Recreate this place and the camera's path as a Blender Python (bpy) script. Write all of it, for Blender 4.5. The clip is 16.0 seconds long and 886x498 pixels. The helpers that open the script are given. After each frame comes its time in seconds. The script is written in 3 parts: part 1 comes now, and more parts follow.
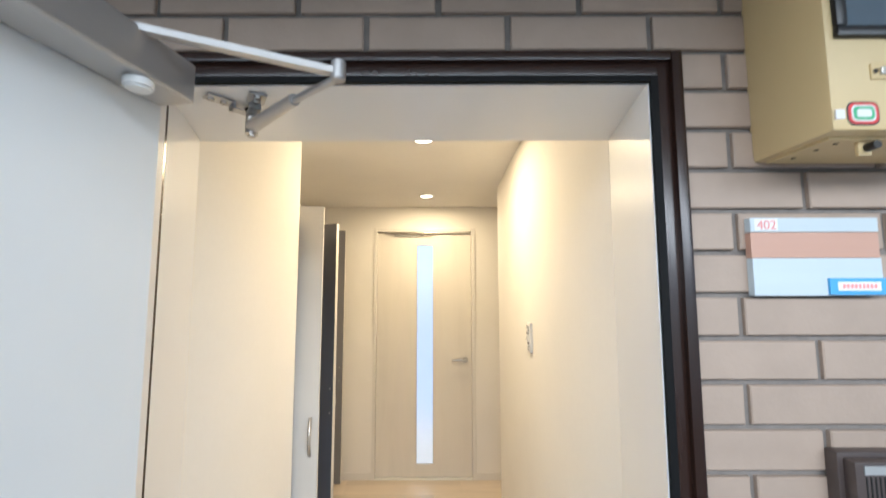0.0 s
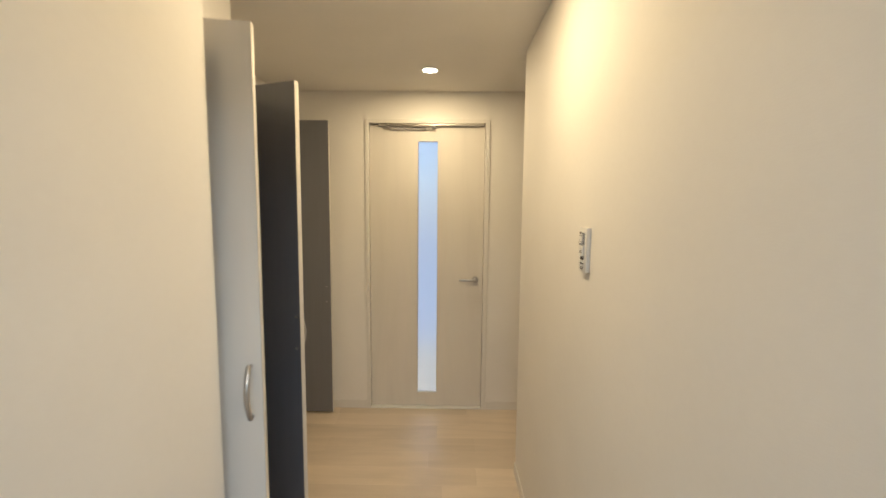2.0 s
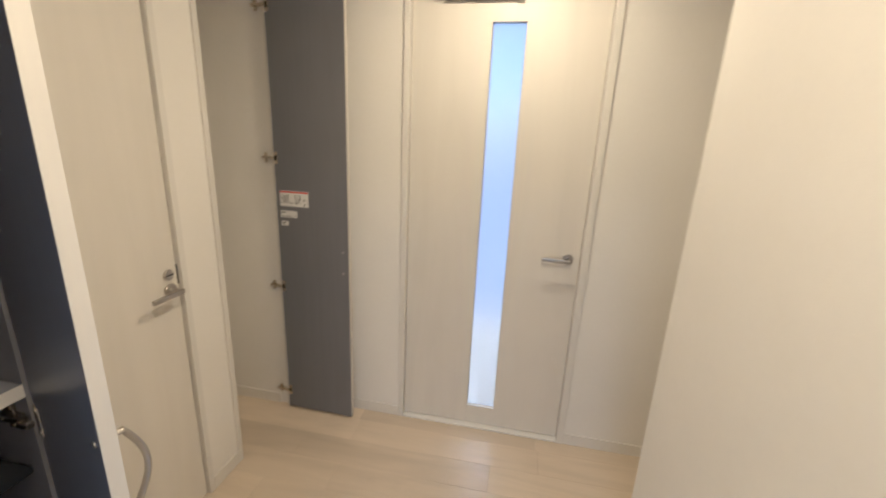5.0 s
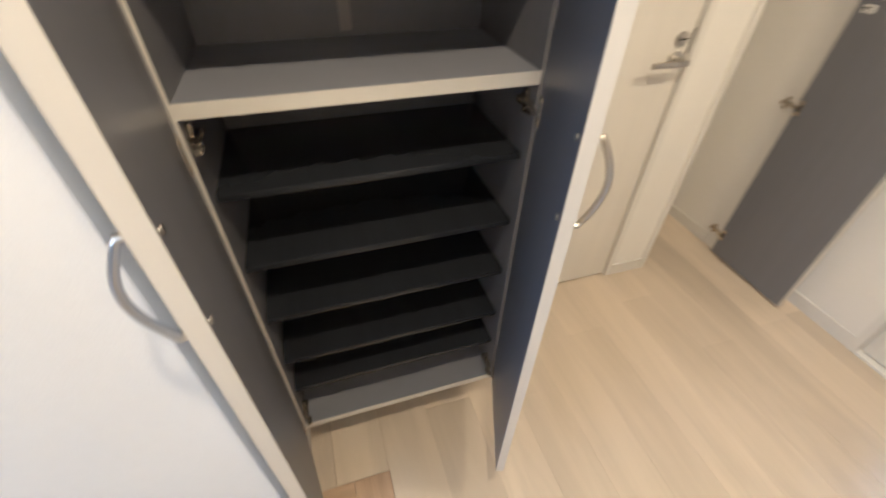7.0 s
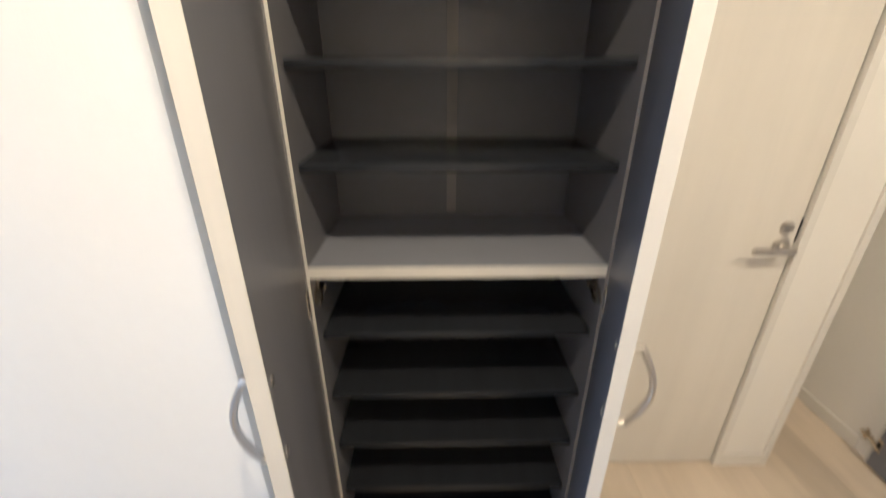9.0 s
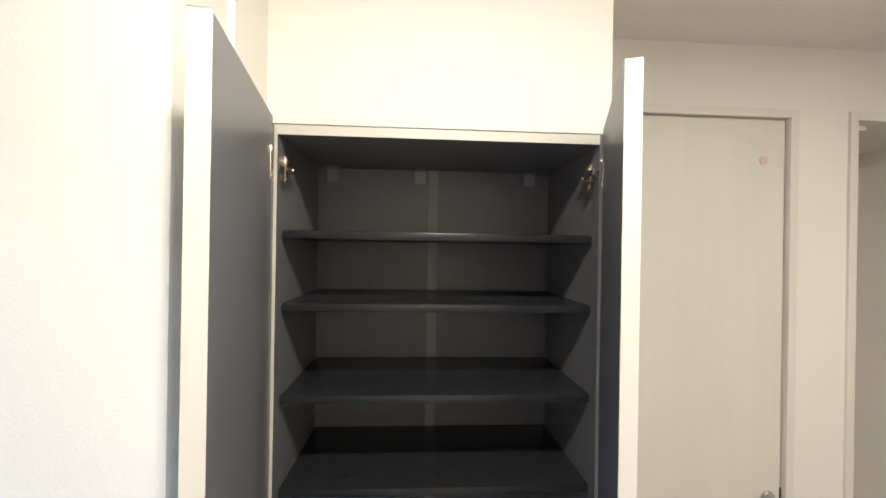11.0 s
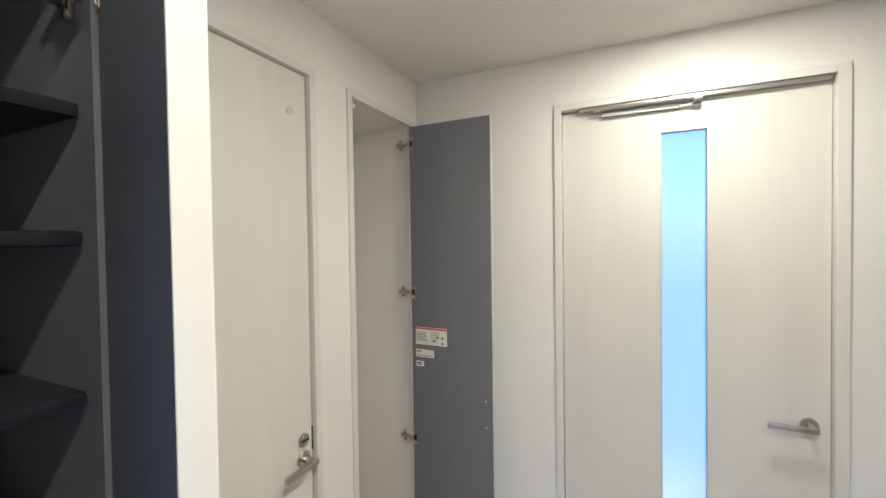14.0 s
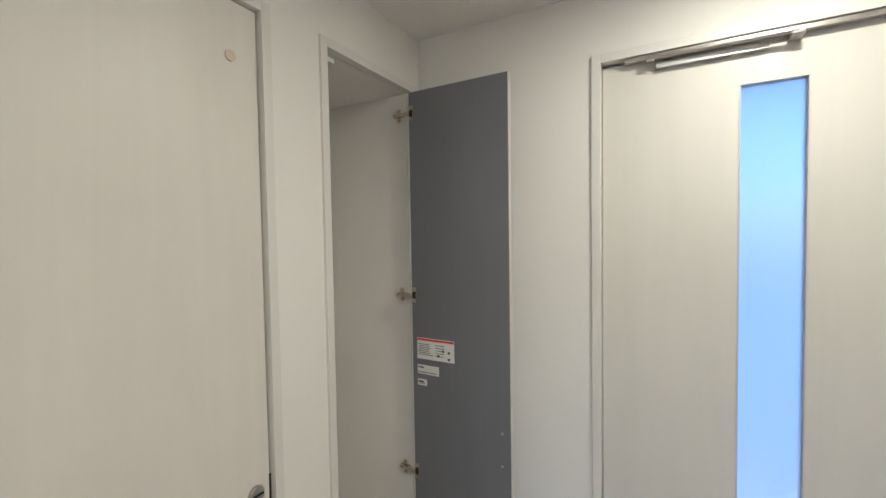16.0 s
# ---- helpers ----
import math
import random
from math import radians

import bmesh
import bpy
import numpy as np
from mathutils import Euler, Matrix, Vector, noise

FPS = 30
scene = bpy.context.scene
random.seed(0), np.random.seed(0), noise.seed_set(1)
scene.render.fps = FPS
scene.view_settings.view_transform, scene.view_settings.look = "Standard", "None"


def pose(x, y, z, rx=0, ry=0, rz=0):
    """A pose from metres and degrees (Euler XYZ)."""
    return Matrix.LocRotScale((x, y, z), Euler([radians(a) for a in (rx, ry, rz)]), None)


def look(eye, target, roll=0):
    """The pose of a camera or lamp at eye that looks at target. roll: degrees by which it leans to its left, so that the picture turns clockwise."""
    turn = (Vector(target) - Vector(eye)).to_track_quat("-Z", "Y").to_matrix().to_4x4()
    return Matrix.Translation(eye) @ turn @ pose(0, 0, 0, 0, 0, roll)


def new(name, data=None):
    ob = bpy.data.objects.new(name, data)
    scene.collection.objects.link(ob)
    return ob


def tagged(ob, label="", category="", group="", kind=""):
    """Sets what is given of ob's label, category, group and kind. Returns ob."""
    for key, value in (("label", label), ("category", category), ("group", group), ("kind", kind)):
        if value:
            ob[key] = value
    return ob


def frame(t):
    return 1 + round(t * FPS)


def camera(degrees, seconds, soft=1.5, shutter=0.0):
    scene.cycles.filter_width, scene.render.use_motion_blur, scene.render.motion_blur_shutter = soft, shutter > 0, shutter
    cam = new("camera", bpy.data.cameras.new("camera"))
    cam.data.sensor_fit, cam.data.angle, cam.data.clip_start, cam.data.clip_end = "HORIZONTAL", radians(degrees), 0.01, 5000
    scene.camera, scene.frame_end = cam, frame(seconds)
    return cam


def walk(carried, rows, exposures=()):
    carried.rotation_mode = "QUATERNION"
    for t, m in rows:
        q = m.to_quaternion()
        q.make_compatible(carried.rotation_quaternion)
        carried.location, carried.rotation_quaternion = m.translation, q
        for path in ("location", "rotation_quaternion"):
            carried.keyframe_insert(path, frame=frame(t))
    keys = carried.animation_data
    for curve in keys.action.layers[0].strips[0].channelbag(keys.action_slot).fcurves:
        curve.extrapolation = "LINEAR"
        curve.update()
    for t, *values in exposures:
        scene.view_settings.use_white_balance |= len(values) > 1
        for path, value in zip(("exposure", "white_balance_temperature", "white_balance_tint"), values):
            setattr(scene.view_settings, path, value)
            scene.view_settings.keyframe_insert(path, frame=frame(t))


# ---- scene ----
cam = camera(94.2, 16.0, shutter=0.6)
PATH = [
    (0, (0.646, 0.278, 1.542), (0.641, 2.269, 1.732), -0.1),
    (0.5, (0.639, 0.319, 1.502), (0.623, 2.318, 1.566), -0.2),
    (1, (0.623, 0.439, 1.457), (0.611, 2.438, 1.425), 0.1),
    (1.5, (0.62, 0.657, 1.452), (0.618, 2.653, 1.319), 0.4),
    (2, (0.626, 0.895, 1.445), (0.603, 2.885, 1.252), 0.5),
    (2.5, (0.643, 1.126, 1.441), (0.606, 3.108, 1.173), 0.7),
    (3, (0.637, 1.368, 1.478), (0.574, 3.339, 1.142), 0.9),
    (3.2, (0.639, 1.45, 1.498), (0.562, 3.417, 1.144), 1.0),
    (5.3, (0.587, 1.993, 1.445), (0.07, 3.822, 0.823), 3.2),
    (5.5, (0.576, 2.021, 1.416), (-0.089, 3.777, 0.726), 3.4),
    (6, (0.556, 2.048, 1.369), (-0.481, 3.497, 0.461), 4.0),
    (6.5, (0.492, 1.995, 1.313), (-0.837, 2.943, 0.157), 2.4),
    (7, (0.47, 2.004, 1.278), (-0.956, 2.48, -0.041), 1.4),
    (7.5, (0.472, 2.052, 1.252), (-0.944, 2.231, -0.15), 0.8),
    (8, (0.498, 2.063, 1.253), (-0.941, 2.115, -0.134), 0.5),
    (8.5, (0.508, 2.061, 1.268), (-1.066, 2.09, 0.035), 0.2),
    (9, (0.522, 2.057, 1.396), (-1.297, 2.089, 0.565), -0.0),
    (9.5, (0.526, 2.05, 1.529), (-1.413, 2.097, 1.041), -0.3),
    (9.7, (0.53, 2.052, 1.577), (-1.436, 2.093, 1.215), -0.3),
    (11.8, (0.554, 2.064, 1.655), (-1.422, 2.328, 1.814), 0.4),
    (12, (0.544, 2.081, 1.629), (-1.408, 2.492, 1.771), 0.2),
    (12.5, (0.399, 2.129, 1.576), (-1.261, 3.244, 1.592), 0.7),
    (13, (0.303, 2.176, 1.536), (-0.874, 3.791, 1.436), 0.9),
    (13.5, (0.314, 2.166, 1.523), (-0.586, 3.950, 1.442), 0.5),
    (14, (0.328, 2.149, 1.542), (-0.515, 3.963, 1.501), -0.8),
    (14.5, (0.319, 2.180, 1.528), (-0.502, 4.002, 1.482), -1.1),
    (15, (0.268, 2.283, 1.537), (-0.578, 4.095, 1.499), -0.9),
    (15.5, (0.264, 2.42, 1.538), (-0.65, 4.198, 1.484), -0.8),
    (16, (0.248, 2.471, 1.536), (-0.706, 4.228, 1.464), -0.9),
]
EXPOSURES = [
    (0, 0.12, 5350, 5),
    (1.5, -0.32, 5550, 4),
    (3.0, -0.68, 5700, 3),
    (5.3, -0.05, 4850, 8),
    (8.0, 0.38, 4800, 8),
    (9.7, 0.22, 4600, 8),
    (12.0, 0.12, 4300, 4),
    (12.5, 0.50, 4250, 4),
    (13.2, 0.22, 4200, 4),
    (14.5, -0.02, 4200, 4),
    (16.0, -0.26, 4200, 4),
]
walk(cam, [(t, look(eye, target, roll)) for t, eye, target, roll in PATH], EXPOSURES)
SKY, GALLERY, WINDOW, BEAM = 0.15, 172.0, 6.2, 19.0


# ---- world, sun and lamps ----
world = bpy.data.worlds.new("sky_world")
scene.world = world
world.use_nodes = True
wn = world.node_tree.nodes
sky = wn.new("ShaderNodeTexSky")
sky.sky_type = "NISHITA"
sky.sun_disc = False
sky.sun_elevation, sky.sun_rotation = radians(49.5), radians(4.5)
world.node_tree.links.new(sky.outputs[0], wn["Background"].inputs[0])
wn["Background"].inputs[1].default_value = SKY

sun = new("sun", bpy.data.lights.new("sun", "SUN"))
sun.data.energy, sun.data.angle, sun.data.color = 2.4, radians(1), (1, 0.96, 0.9)
sun.matrix_world = look((2.0, 30.0, 30.0), (0, 4.5, 0))


def area(name, eye, target, w, h, watts, colour):
    d = bpy.data.lights.new(name, "AREA")
    d.shape, d.size, d.size_y, d.energy, d.color = "RECTANGLE", w, h, watts, colour
    ob = new(name, d)
    ob.matrix_world = look(eye, target)
    return ob


# daylight in the open side of the access gallery and in the living room's window
area("gallery_daylight", (0.6, -2.0, 2.75), (0.6, 0.9, 1.4), 6.0, 0.7, GALLERY, (1.0, 0.94, 0.87))
area("window_daylight", (0.6, 5.06, 1.16), (0.6, 3.8, 1.16), 2.6, 2.24, WINDOW, (0.63, 0.65, 1.0))

CEIL = 2.235
LAMPS = ((0.552, 2.14), (0.515, 3.33))
WARM = (1.0, 0.69, 0.36)
for (lx, ly), share in zip(LAMPS, (0.85, 0.60)):
    d = bpy.data.lights.new("downlight_beam", "AREA")
    d.shape, d.size, d.energy, d.color = "DISK", 0.084, BEAM * share, WARM
    ob = new("downlight_beam", d)
    ob.matrix_world = pose(lx, ly, CEIL - 0.008)


# ---- materials ----
def material(name, base, rough=0.6, metal=0.0, grain=0.0, scale=(8, 8, 8), dark=0.8, bump=0.0, bump_scale=200.0,
             random=0.0, spec=0.5, kind="noise"):
    """Base colour varied by a stretched grain, large faint stains and a fine relief."""
    m = bpy.data.materials.new(name)
    m.use_nodes = True
    t = m.node_tree
    n, l = t.nodes, t.links
    b = n["Principled BSDF"]
    b.inputs["Roughness"].default_value, b.inputs["Metallic"].default_value = rough, metal
    b.inputs["Specular IOR Level"].default_value = spec
    co = n.new("ShaderNodeTexCoord")
    mp = n.new("ShaderNodeMapping")
    mp.inputs["Scale"].default_value = scale
    l.new(co.outputs["Object"], mp.inputs[0])
    g = n.new("ShaderNodeTexNoise")
    g.inputs["Scale"].default_value, g.inputs["Detail"].default_value, g.inputs["Roughness"].default_value = 1.0, 6, 0.6
    if kind == "wood":
        g.inputs["Distortion"].default_value = 0.6
    l.new(mp.outputs[0], g.inputs["Vector"])
    big = n.new("ShaderNodeTexNoise")
    big.inputs["Scale"].default_value, big.inputs["Detail"].default_value = 2.2, 2
    l.new(co.outputs["Object"], big.inputs["Vector"])
    mix = n.new("ShaderNodeMix")
    mix.data_type = "RGBA"
    mix.inputs["A"].default_value = (*base, 1)
    mix.inputs["B"].default_value = (*[c * dark for c in base], 1)
    ramp = n.new("ShaderNodeMapRange")
    ramp.inputs["From Min"].default_value, ramp.inputs["From Max"].default_value = 0.38, 0.68
    ramp.inputs["To Max"].default_value = grain
    l.new(g.outputs["Fac"], ramp.inputs["Value"])
    l.new(ramp.outputs[0], mix.inputs["Factor"])
    mix2 = n.new("ShaderNodeMix")
    mix2.data_type = "RGBA"
    mix2.blend_type = "MULTIPLY"
    mix2.inputs["Factor"].default_value = 0.10 if grain else 0.0
    l.new(mix.outputs["Result"], mix2.inputs["A"])
    l.new(big.outputs["Fac"], mix2.inputs["B"])
    out = mix2.outputs["Result"]
    if random:
        info = n.new("ShaderNodeObjectInfo")
        mr = n.new("ShaderNodeMapRange")
        mr.inputs["To Min"].default_value, mr.inputs["To Max"].default_value = 1 - random, 1 + random * 0.4
        l.new(info.outputs["Random"], mr.inputs["Value"])
        hsv = n.new("ShaderNodeHueSaturation")
        l.new(mr.outputs[0], hsv.inputs["Value"])
        l.new(out, hsv.inputs["Color"])
        out = hsv.outputs[0]
    l.new(out, b.inputs["Base Color"])
    if bump:
        f = n.new("ShaderNodeTexNoise")
        f.inputs["Scale"].default_value, f.inputs["Detail"].default_value = bump_scale, 3
        l.new(co.outputs["Object"], f.inputs["Vector"])
        bp = n.new("ShaderNodeBump")
        bp.inputs["Strength"].default_value, bp.inputs["Distance"].default_value = bump, 0.002
        l.new(f.outputs["Fac"], bp.inputs["Height"])
        l.new(bp.outputs[0], b.inputs["Normal"])
    return m


WALLPAPER = material("wallpaper", (0.86, 0.835, 0.79), 0.75, grain=0.25, scale=(60, 60, 60), dark=0.95, bump=0.18, bump_scale=330)
CEILING = material("ceiling_paper", (0.86, 0.835, 0.79), 0.8, grain=0.25, scale=(50, 50, 50), dark=0.95, bump=0.3, bump_scale=280)
TRIM = material("trim_sheet", (0.78, 0.755, 0.71), 0.45, grain=0.3, scale=(40, 40, 4), dark=0.94)
DOOR = material("door_woodgrain", (0.76, 0.725, 0.665), 0.42, grain=0.6, scale=(8, 8, 0.8), dark=0.90, kind="wood", bump=0.1, bump_scale=150)
CABDOOR = material("cabinet_door_woodgrain", (0.78, 0.75, 0.70), 0.42, grain=0.5, scale=(12, 12, 0.8), dark=0.92, kind="wood")
EDGE = material("door_edge_band", (0.68, 0.65, 0.60), 0.4, grain=0.3, scale=(40, 40, 3), dark=0.93)
CARCASS = material("dark_grey_board", (0.185, 0.182, 0.198), 0.42, grain=0.5, scale=(30, 30, 30), dark=0.88)
DOORBACK = material("slate_door_back", (0.19, 0.192, 0.215), 0.36, grain=0.4, scale=(40, 40, 2), dark=0.88)
SHELF = material("black_shelf_board", (0.021, 0.023, 0.028), 0.26, grain=0.5, scale=(3, 40, 40), dark=0.8, spec=0.35)
SHELFTOP = material("grey_shelf_top", (0.23, 0.235, 0.27), 0.38, grain=0.3, scale=(30, 30, 30), dark=0.92)
BACKSTRIP = material("joint_strip", (0.32, 0.30, 0.275), 0.6, grain=0.4, scale=(40, 40, 40), dark=0.9)
PLANK = material("pale_oak_plank", (0.72, 0.615, 0.485), 0.33, grain=0.9, scale=(1.3, 10, 10), dark=0.84, kind="wood", random=0.13)
JOINT = material("floor_joint", (0.60, 0.48, 0.345), 0.8, grain=0.3, scale=(30, 30, 30))
KAMACHI = material("entrance_step_oak", (0.55, 0.395, 0.265), 0.38, grain=0.8, scale=(4, 40, 40), dark=0.72, kind="wood")
KAMACHI_Y = material("entrance_step_oak_turned", (0.55, 0.395, 0.265), 0.38, grain=0.8, scale=(40, 4, 40), dark=0.72, kind="wood")
RISER = material("step_riser", (0.16, 0.085, 0.05), 0.5, grain=0.6, scale=(6, 40, 40), dark=0.7)
STONE = material("entrance_tile", (0.54, 0.53, 0.50), 0.35, grain=0.9, scale=(9, 9, 9), dark=0.78, random=0.06)
GROUT = material("grout", (0.24, 0.21, 0.185), 0.9, grain=0.8, scale=(60, 60, 60), dark=0.75, bump=0.5, bump_scale=220)
BRICK = material("beige_brick_tile", (0.43, 0.328, 0.252), 0.55, grain=0.6, scale=(14, 14, 14), dark=0.86, bump=0.25, bump_scale=120, random=0.08)
CONCRETE = material("painted_concrete", (0.68, 0.67, 0.64), 0.8, grain=0.7, scale=(5, 5, 5), dark=0.85, bump=0.4, bump_scale=60)
VINYL = material("gallery_floor_sheet", (0.48, 0.475, 0.46), 0.7, grain=0.6, scale=(30, 30, 30), dark=0.8)
BROWN = material("brown_enamel_frame", (0.026, 0.012, 0.008), 0.24, grain=0.5, scale=(20, 20, 3), dark=0.7)
RUBBER = material("black_gasket", (0.005, 0.005, 0.005), 0.7, spec=0.2)
STEELWHITE = material("white_steel_paint", (0.82, 0.815, 0.81), 0.34, grain=0.3, scale=(6, 6, 2), dark=0.96)
LEAFPAINT = material("pale_door_paint", (0.81, 0.825, 0.82), 0.36, grain=0.3, scale=(5, 5, 1.5), dark=0.95, bump=0.08, bump_scale=90)
STEEL = material("satin_nickel", (0.56, 0.53, 0.49), 0.3, 1.0, grain=0.4, scale=(60, 60, 8), dark=0.85)
CHROME = material("bright_hinge_metal", (0.66, 0.60, 0.50), 0.25, 1.0)
ALU = material("closer_aluminium", (0.52, 0.51, 0.50), 0.42, 0.8, grain=0.5, scale=(40, 8, 40), dark=0.9)
DARKMETAL = material("dark_latch_metal", (0.05, 0.045, 0.04), 0.35, 0.8)
BRONZE = material("bronze_plastic", (0.075, 0.055, 0.048), 0.38, grain=0.4, scale=(40, 40, 40), dark=0.8)
SLOT = material("speaker_slot", (0.01, 0.009, 0.008), 0.7)
CREAM = material("cream_painted_steel", (0.66, 0.50, 0.25), 0.42, grain=0.5, scale=(10, 10, 6), dark=0.93, bump=0.1, bump_scale=70)
METERGLASS = material("meter_window", (0.10, 0.13, 0.16), 0.05, spec=0.9)
BLACKPLASTIC = material("black_plastic", (0.012, 0.012, 0.013), 0.3)
PLASTIC = material("white_plastic", (0.80, 0.79, 0.76), 0.35, grain=0.2, scale=(30, 30, 30), dark=0.95)
GREYPLASTIC = material("grey_plastic", (0.32, 0.32, 0.31), 0.4)
PLATEWHITE = material("plate_pale_blue", (0.56, 0.62, 0.645), 0.35, grain=0.4, scale=(3, 3, 70), dark=0.94)
PLATEORANGE = material("plate_salmon", (0.55, 0.325, 0.235), 0.45, grain=0.5, scale=(5, 5, 60), dark=0.92)
PAPER = material("label_paper", (0.78, 0.77, 0.75), 0.6)
INK = material("label_ink", (0.06, 0.06, 0.065), 0.6)
RED = material("red_ink", (0.62, 0.05, 0.045), 0.5)
PINKRED = material("faded_red_ink", (0.75, 0.32, 0.30), 0.5)
BLUE = material("blue_ink", (0.10, 0.35, 0.66), 0.45)
GREEN = material("green_ink", (0.10, 0.42, 0.20), 0.5)
BEIGEDOT = material("beige_cap", (0.66, 0.54, 0.46), 0.5)

LAMPGLOW = bpy.data.materials.new("downlight_diffuser")
LAMPGLOW.use_nodes = True
e = LAMPGLOW.node_tree.nodes["Principled BSDF"]
e.inputs["Emission Color"].default_value, e.inputs["Emission Strength"].default_value = (1, 0.82, 0.55, 1), 14.0

FROST = bpy.data.materials.new("frosted_glass")
FROST.use_nodes = True
fn, fl = FROST.node_tree.nodes, FROST.node_tree.links
e = fn["Principled BSDF"]
e.inputs["Base Color"].default_value = (0.92, 0.96, 1.0, 1)
e.inputs["Transmission Weight"].default_value, e.inputs["Roughness"].default_value, e.inputs["IOR"].default_value = 1.0, 0.42, 1.3
fx = fn.new("ShaderNodeTexNoise")
fx.inputs["Scale"].default_value = 130
fb = fn.new("ShaderNodeBump")
fb.inputs["Strength"].default_value, fb.inputs["Distance"].default_value = 0.5, 0.002
fl.new(fx.outputs["Fac"], fb.inputs["Height"])
fl.new(fb.outputs[0], e.inputs["Normal"])

CLEAR = bpy.data.materials.new("window_glass")
CLEAR.use_nodes = True
e = CLEAR.node_tree.nodes["Principled BSDF"]
e.inputs["Transmission Weight"].default_value, e.inputs["Roughness"].default_value, e.inputs["IOR"].default_value = 1.0, 0.0, 1.45


# ---- mesh helpers ----
def box(bm, x0, x1, y0, y1, z0, z1, bevel=0.0, m=None):
    """A box between two corners, its edges rounded by bevel."""
    r = bmesh.ops.create_cube(bm, size=1.0)
    vs = r["verts"]
    for v in vs:
        v.co = Vector(((x0 + x1) / 2 + v.co.x * (x1 - x0), (y0 + y1) / 2 + v.co.y * (y1 - y0), (z0 + z1) / 2 + v.co.z * (z1 - z0)))
    if m is not None:
        bmesh.ops.transform(bm, matrix=m, verts=vs)
    if bevel:
        edges = list({ed for v in vs for ed in v.link_edges})
        bmesh.ops.bevel(bm, geom=edges, offset=bevel, segments=2, affect="EDGES", profile=0.6)
    return bm


def rod(bm, a, b, r, r2=None, seg=16, bevel=0.0):
    """A round bar from a to b."""
    a, b = Vector(a), Vector(b)
    m = Matrix.Translation((a + b) / 2) @ (b - a).to_track_quat("Z", "Y").to_matrix().to_4x4()
    res = bmesh.ops.create_cone(bm, cap_ends=True, segments=seg, radius1=r, radius2=r if r2 is None else r2, depth=(b - a).length, matrix=m)
    if bevel:
        rim = [ed for ed in {ed for v in res["verts"] for ed in v.link_edges} if any(len(f.verts) > 4 for f in ed.link_faces)]
        bmesh.ops.bevel(bm, geom=rim, offset=bevel, segments=2, affect="EDGES")
    return bm


def sweep(bm, pts, r, seg=8, flat=1.0):
    """A tube through points; flat squeezes its section."""
    pts = [Vector(p) for p in pts]
    rings, q, last = [], None, None
    for i, p in enumerate(pts):
        d = (pts[min(i + 1, len(pts) - 1)] - pts[max(i - 1, 0)]).normalized()
        q = d.to_track_quat("Z", "Y") if q is None else last.rotation_difference(d) @ q
        last = d
        rings.append([bm.verts.new(p + q @ Vector((r * math.cos(k * math.tau / seg), r * flat * math.sin(k * math.tau / seg), 0))) for k in range(seg)])
    for u, w in zip(rings, rings[1:]):
        for k in range(seg):
            bm.faces.new((u[k], u[(k + 1) % seg], w[(k + 1) % seg], w[k]))
    bm.faces.new(rings[0][::-1])
    bm.faces.new(rings[-1])
    return bm


def B():
    return bmesh.new()


def part(name, bm, mat, parent=None, label="", smooth=False):
    me = bpy.data.meshes.new(name)
    bmesh.ops.recalc_face_normals(bm, faces=bm.faces)
    bm.to_mesh(me)
    bm.free()
    me.materials.append(mat)
    if smooth:
        for p in me.polygons:
            p.use_smooth = True
        me.set_sharp_from_angle(angle=radians(40))
    ob = new(name, me)
    if parent is not None:
        ob.parent = parent
    if label:
        ob["label"] = label
    return ob


def thing(name, label, category, group="", kind="", m=None):
    ob = new(name)
    ob.empty_display_size = 0.05
    if m is not None:
        ob.matrix_world = m
    return tagged(ob, label, category, group, kind)


def structure(name, bm, mat, label, category):
    return tagged(part(name, bm, mat), label, category, kind="structure")


def words(name, text, size, m, mat, parent):
    """Raised lettering as a mesh, from the built-in font."""
    c = bpy.data.curves.new(name, "FONT")
    c.body, c.size, c.extrude = text, size, 0.0004
    tmp = new(name, c)
    me = bpy.data.meshes.new_from_object(tmp.evaluated_get(bpy.context.evaluated_depsgraph_get()))
    bpy.data.objects.remove(tmp)
    me.materials.clear()
    me.materials.append(mat)
    ob = new(name, me)
    ob.parent = parent
    ob.matrix_basis = m
    return ob


# ---- plan ----
XL, XR = 0.105, 1.010        # entrance walls
YF = 3.765                   # far wall
XT = -0.545                  # wall of the inner door and the narrow cupboard
YB = 0.905                   # face of the brick tiles
LOW = -0.035                 # entrance floor
CX, CY0, CY1 = -0.135, 1.812, 2.382   # cabinet front and sides
YR = 3.05                    # end of the long plain wall

# ---- setting ----
b = B()
box(b, XL - 0.12, XL, 1.163, 1.80, LOW - 0.05, CEIL)
box(b, -0.9, XL - 0.045, 1.06, 1.163, LOW - 0.05, CEIL)
box(b, XL - 0.045, XL, 1.10, 1.163, 1.901, CEIL)
structure("wall_entrance", b, WALLPAPER, "off-white wallpapered wall beside the entrance", "wall")
b = B()
box(b, -0.9, XL - 0.12, 1.16, CY0 - 0.002, -0.05, CEIL)
structure("wall_cabinet_side", b, WALLPAPER, "off-white wallpapered wall block beside the shoe cabinet", "wall")
b = B()
box(b, CX - 0.30, CX, CY0 - 0.012, CY1 + 0.004, 1.852, CEIL)
box(b, -0.65, CX - 0.30, CY0, CY1 + 0.004, -0.05, CEIL)
structure("wall_over_cabinet", b, WALLPAPER, "off-white wallpapered wall above the shoe cabinet", "wall")
b = B()
TD0, TD1, TDZ = 2.405, 3.122, 2.058      # inner door with its frame
NC0, NC1, NCZ = 3.274, 3.752, 2.058      # narrow cupboard with its frame
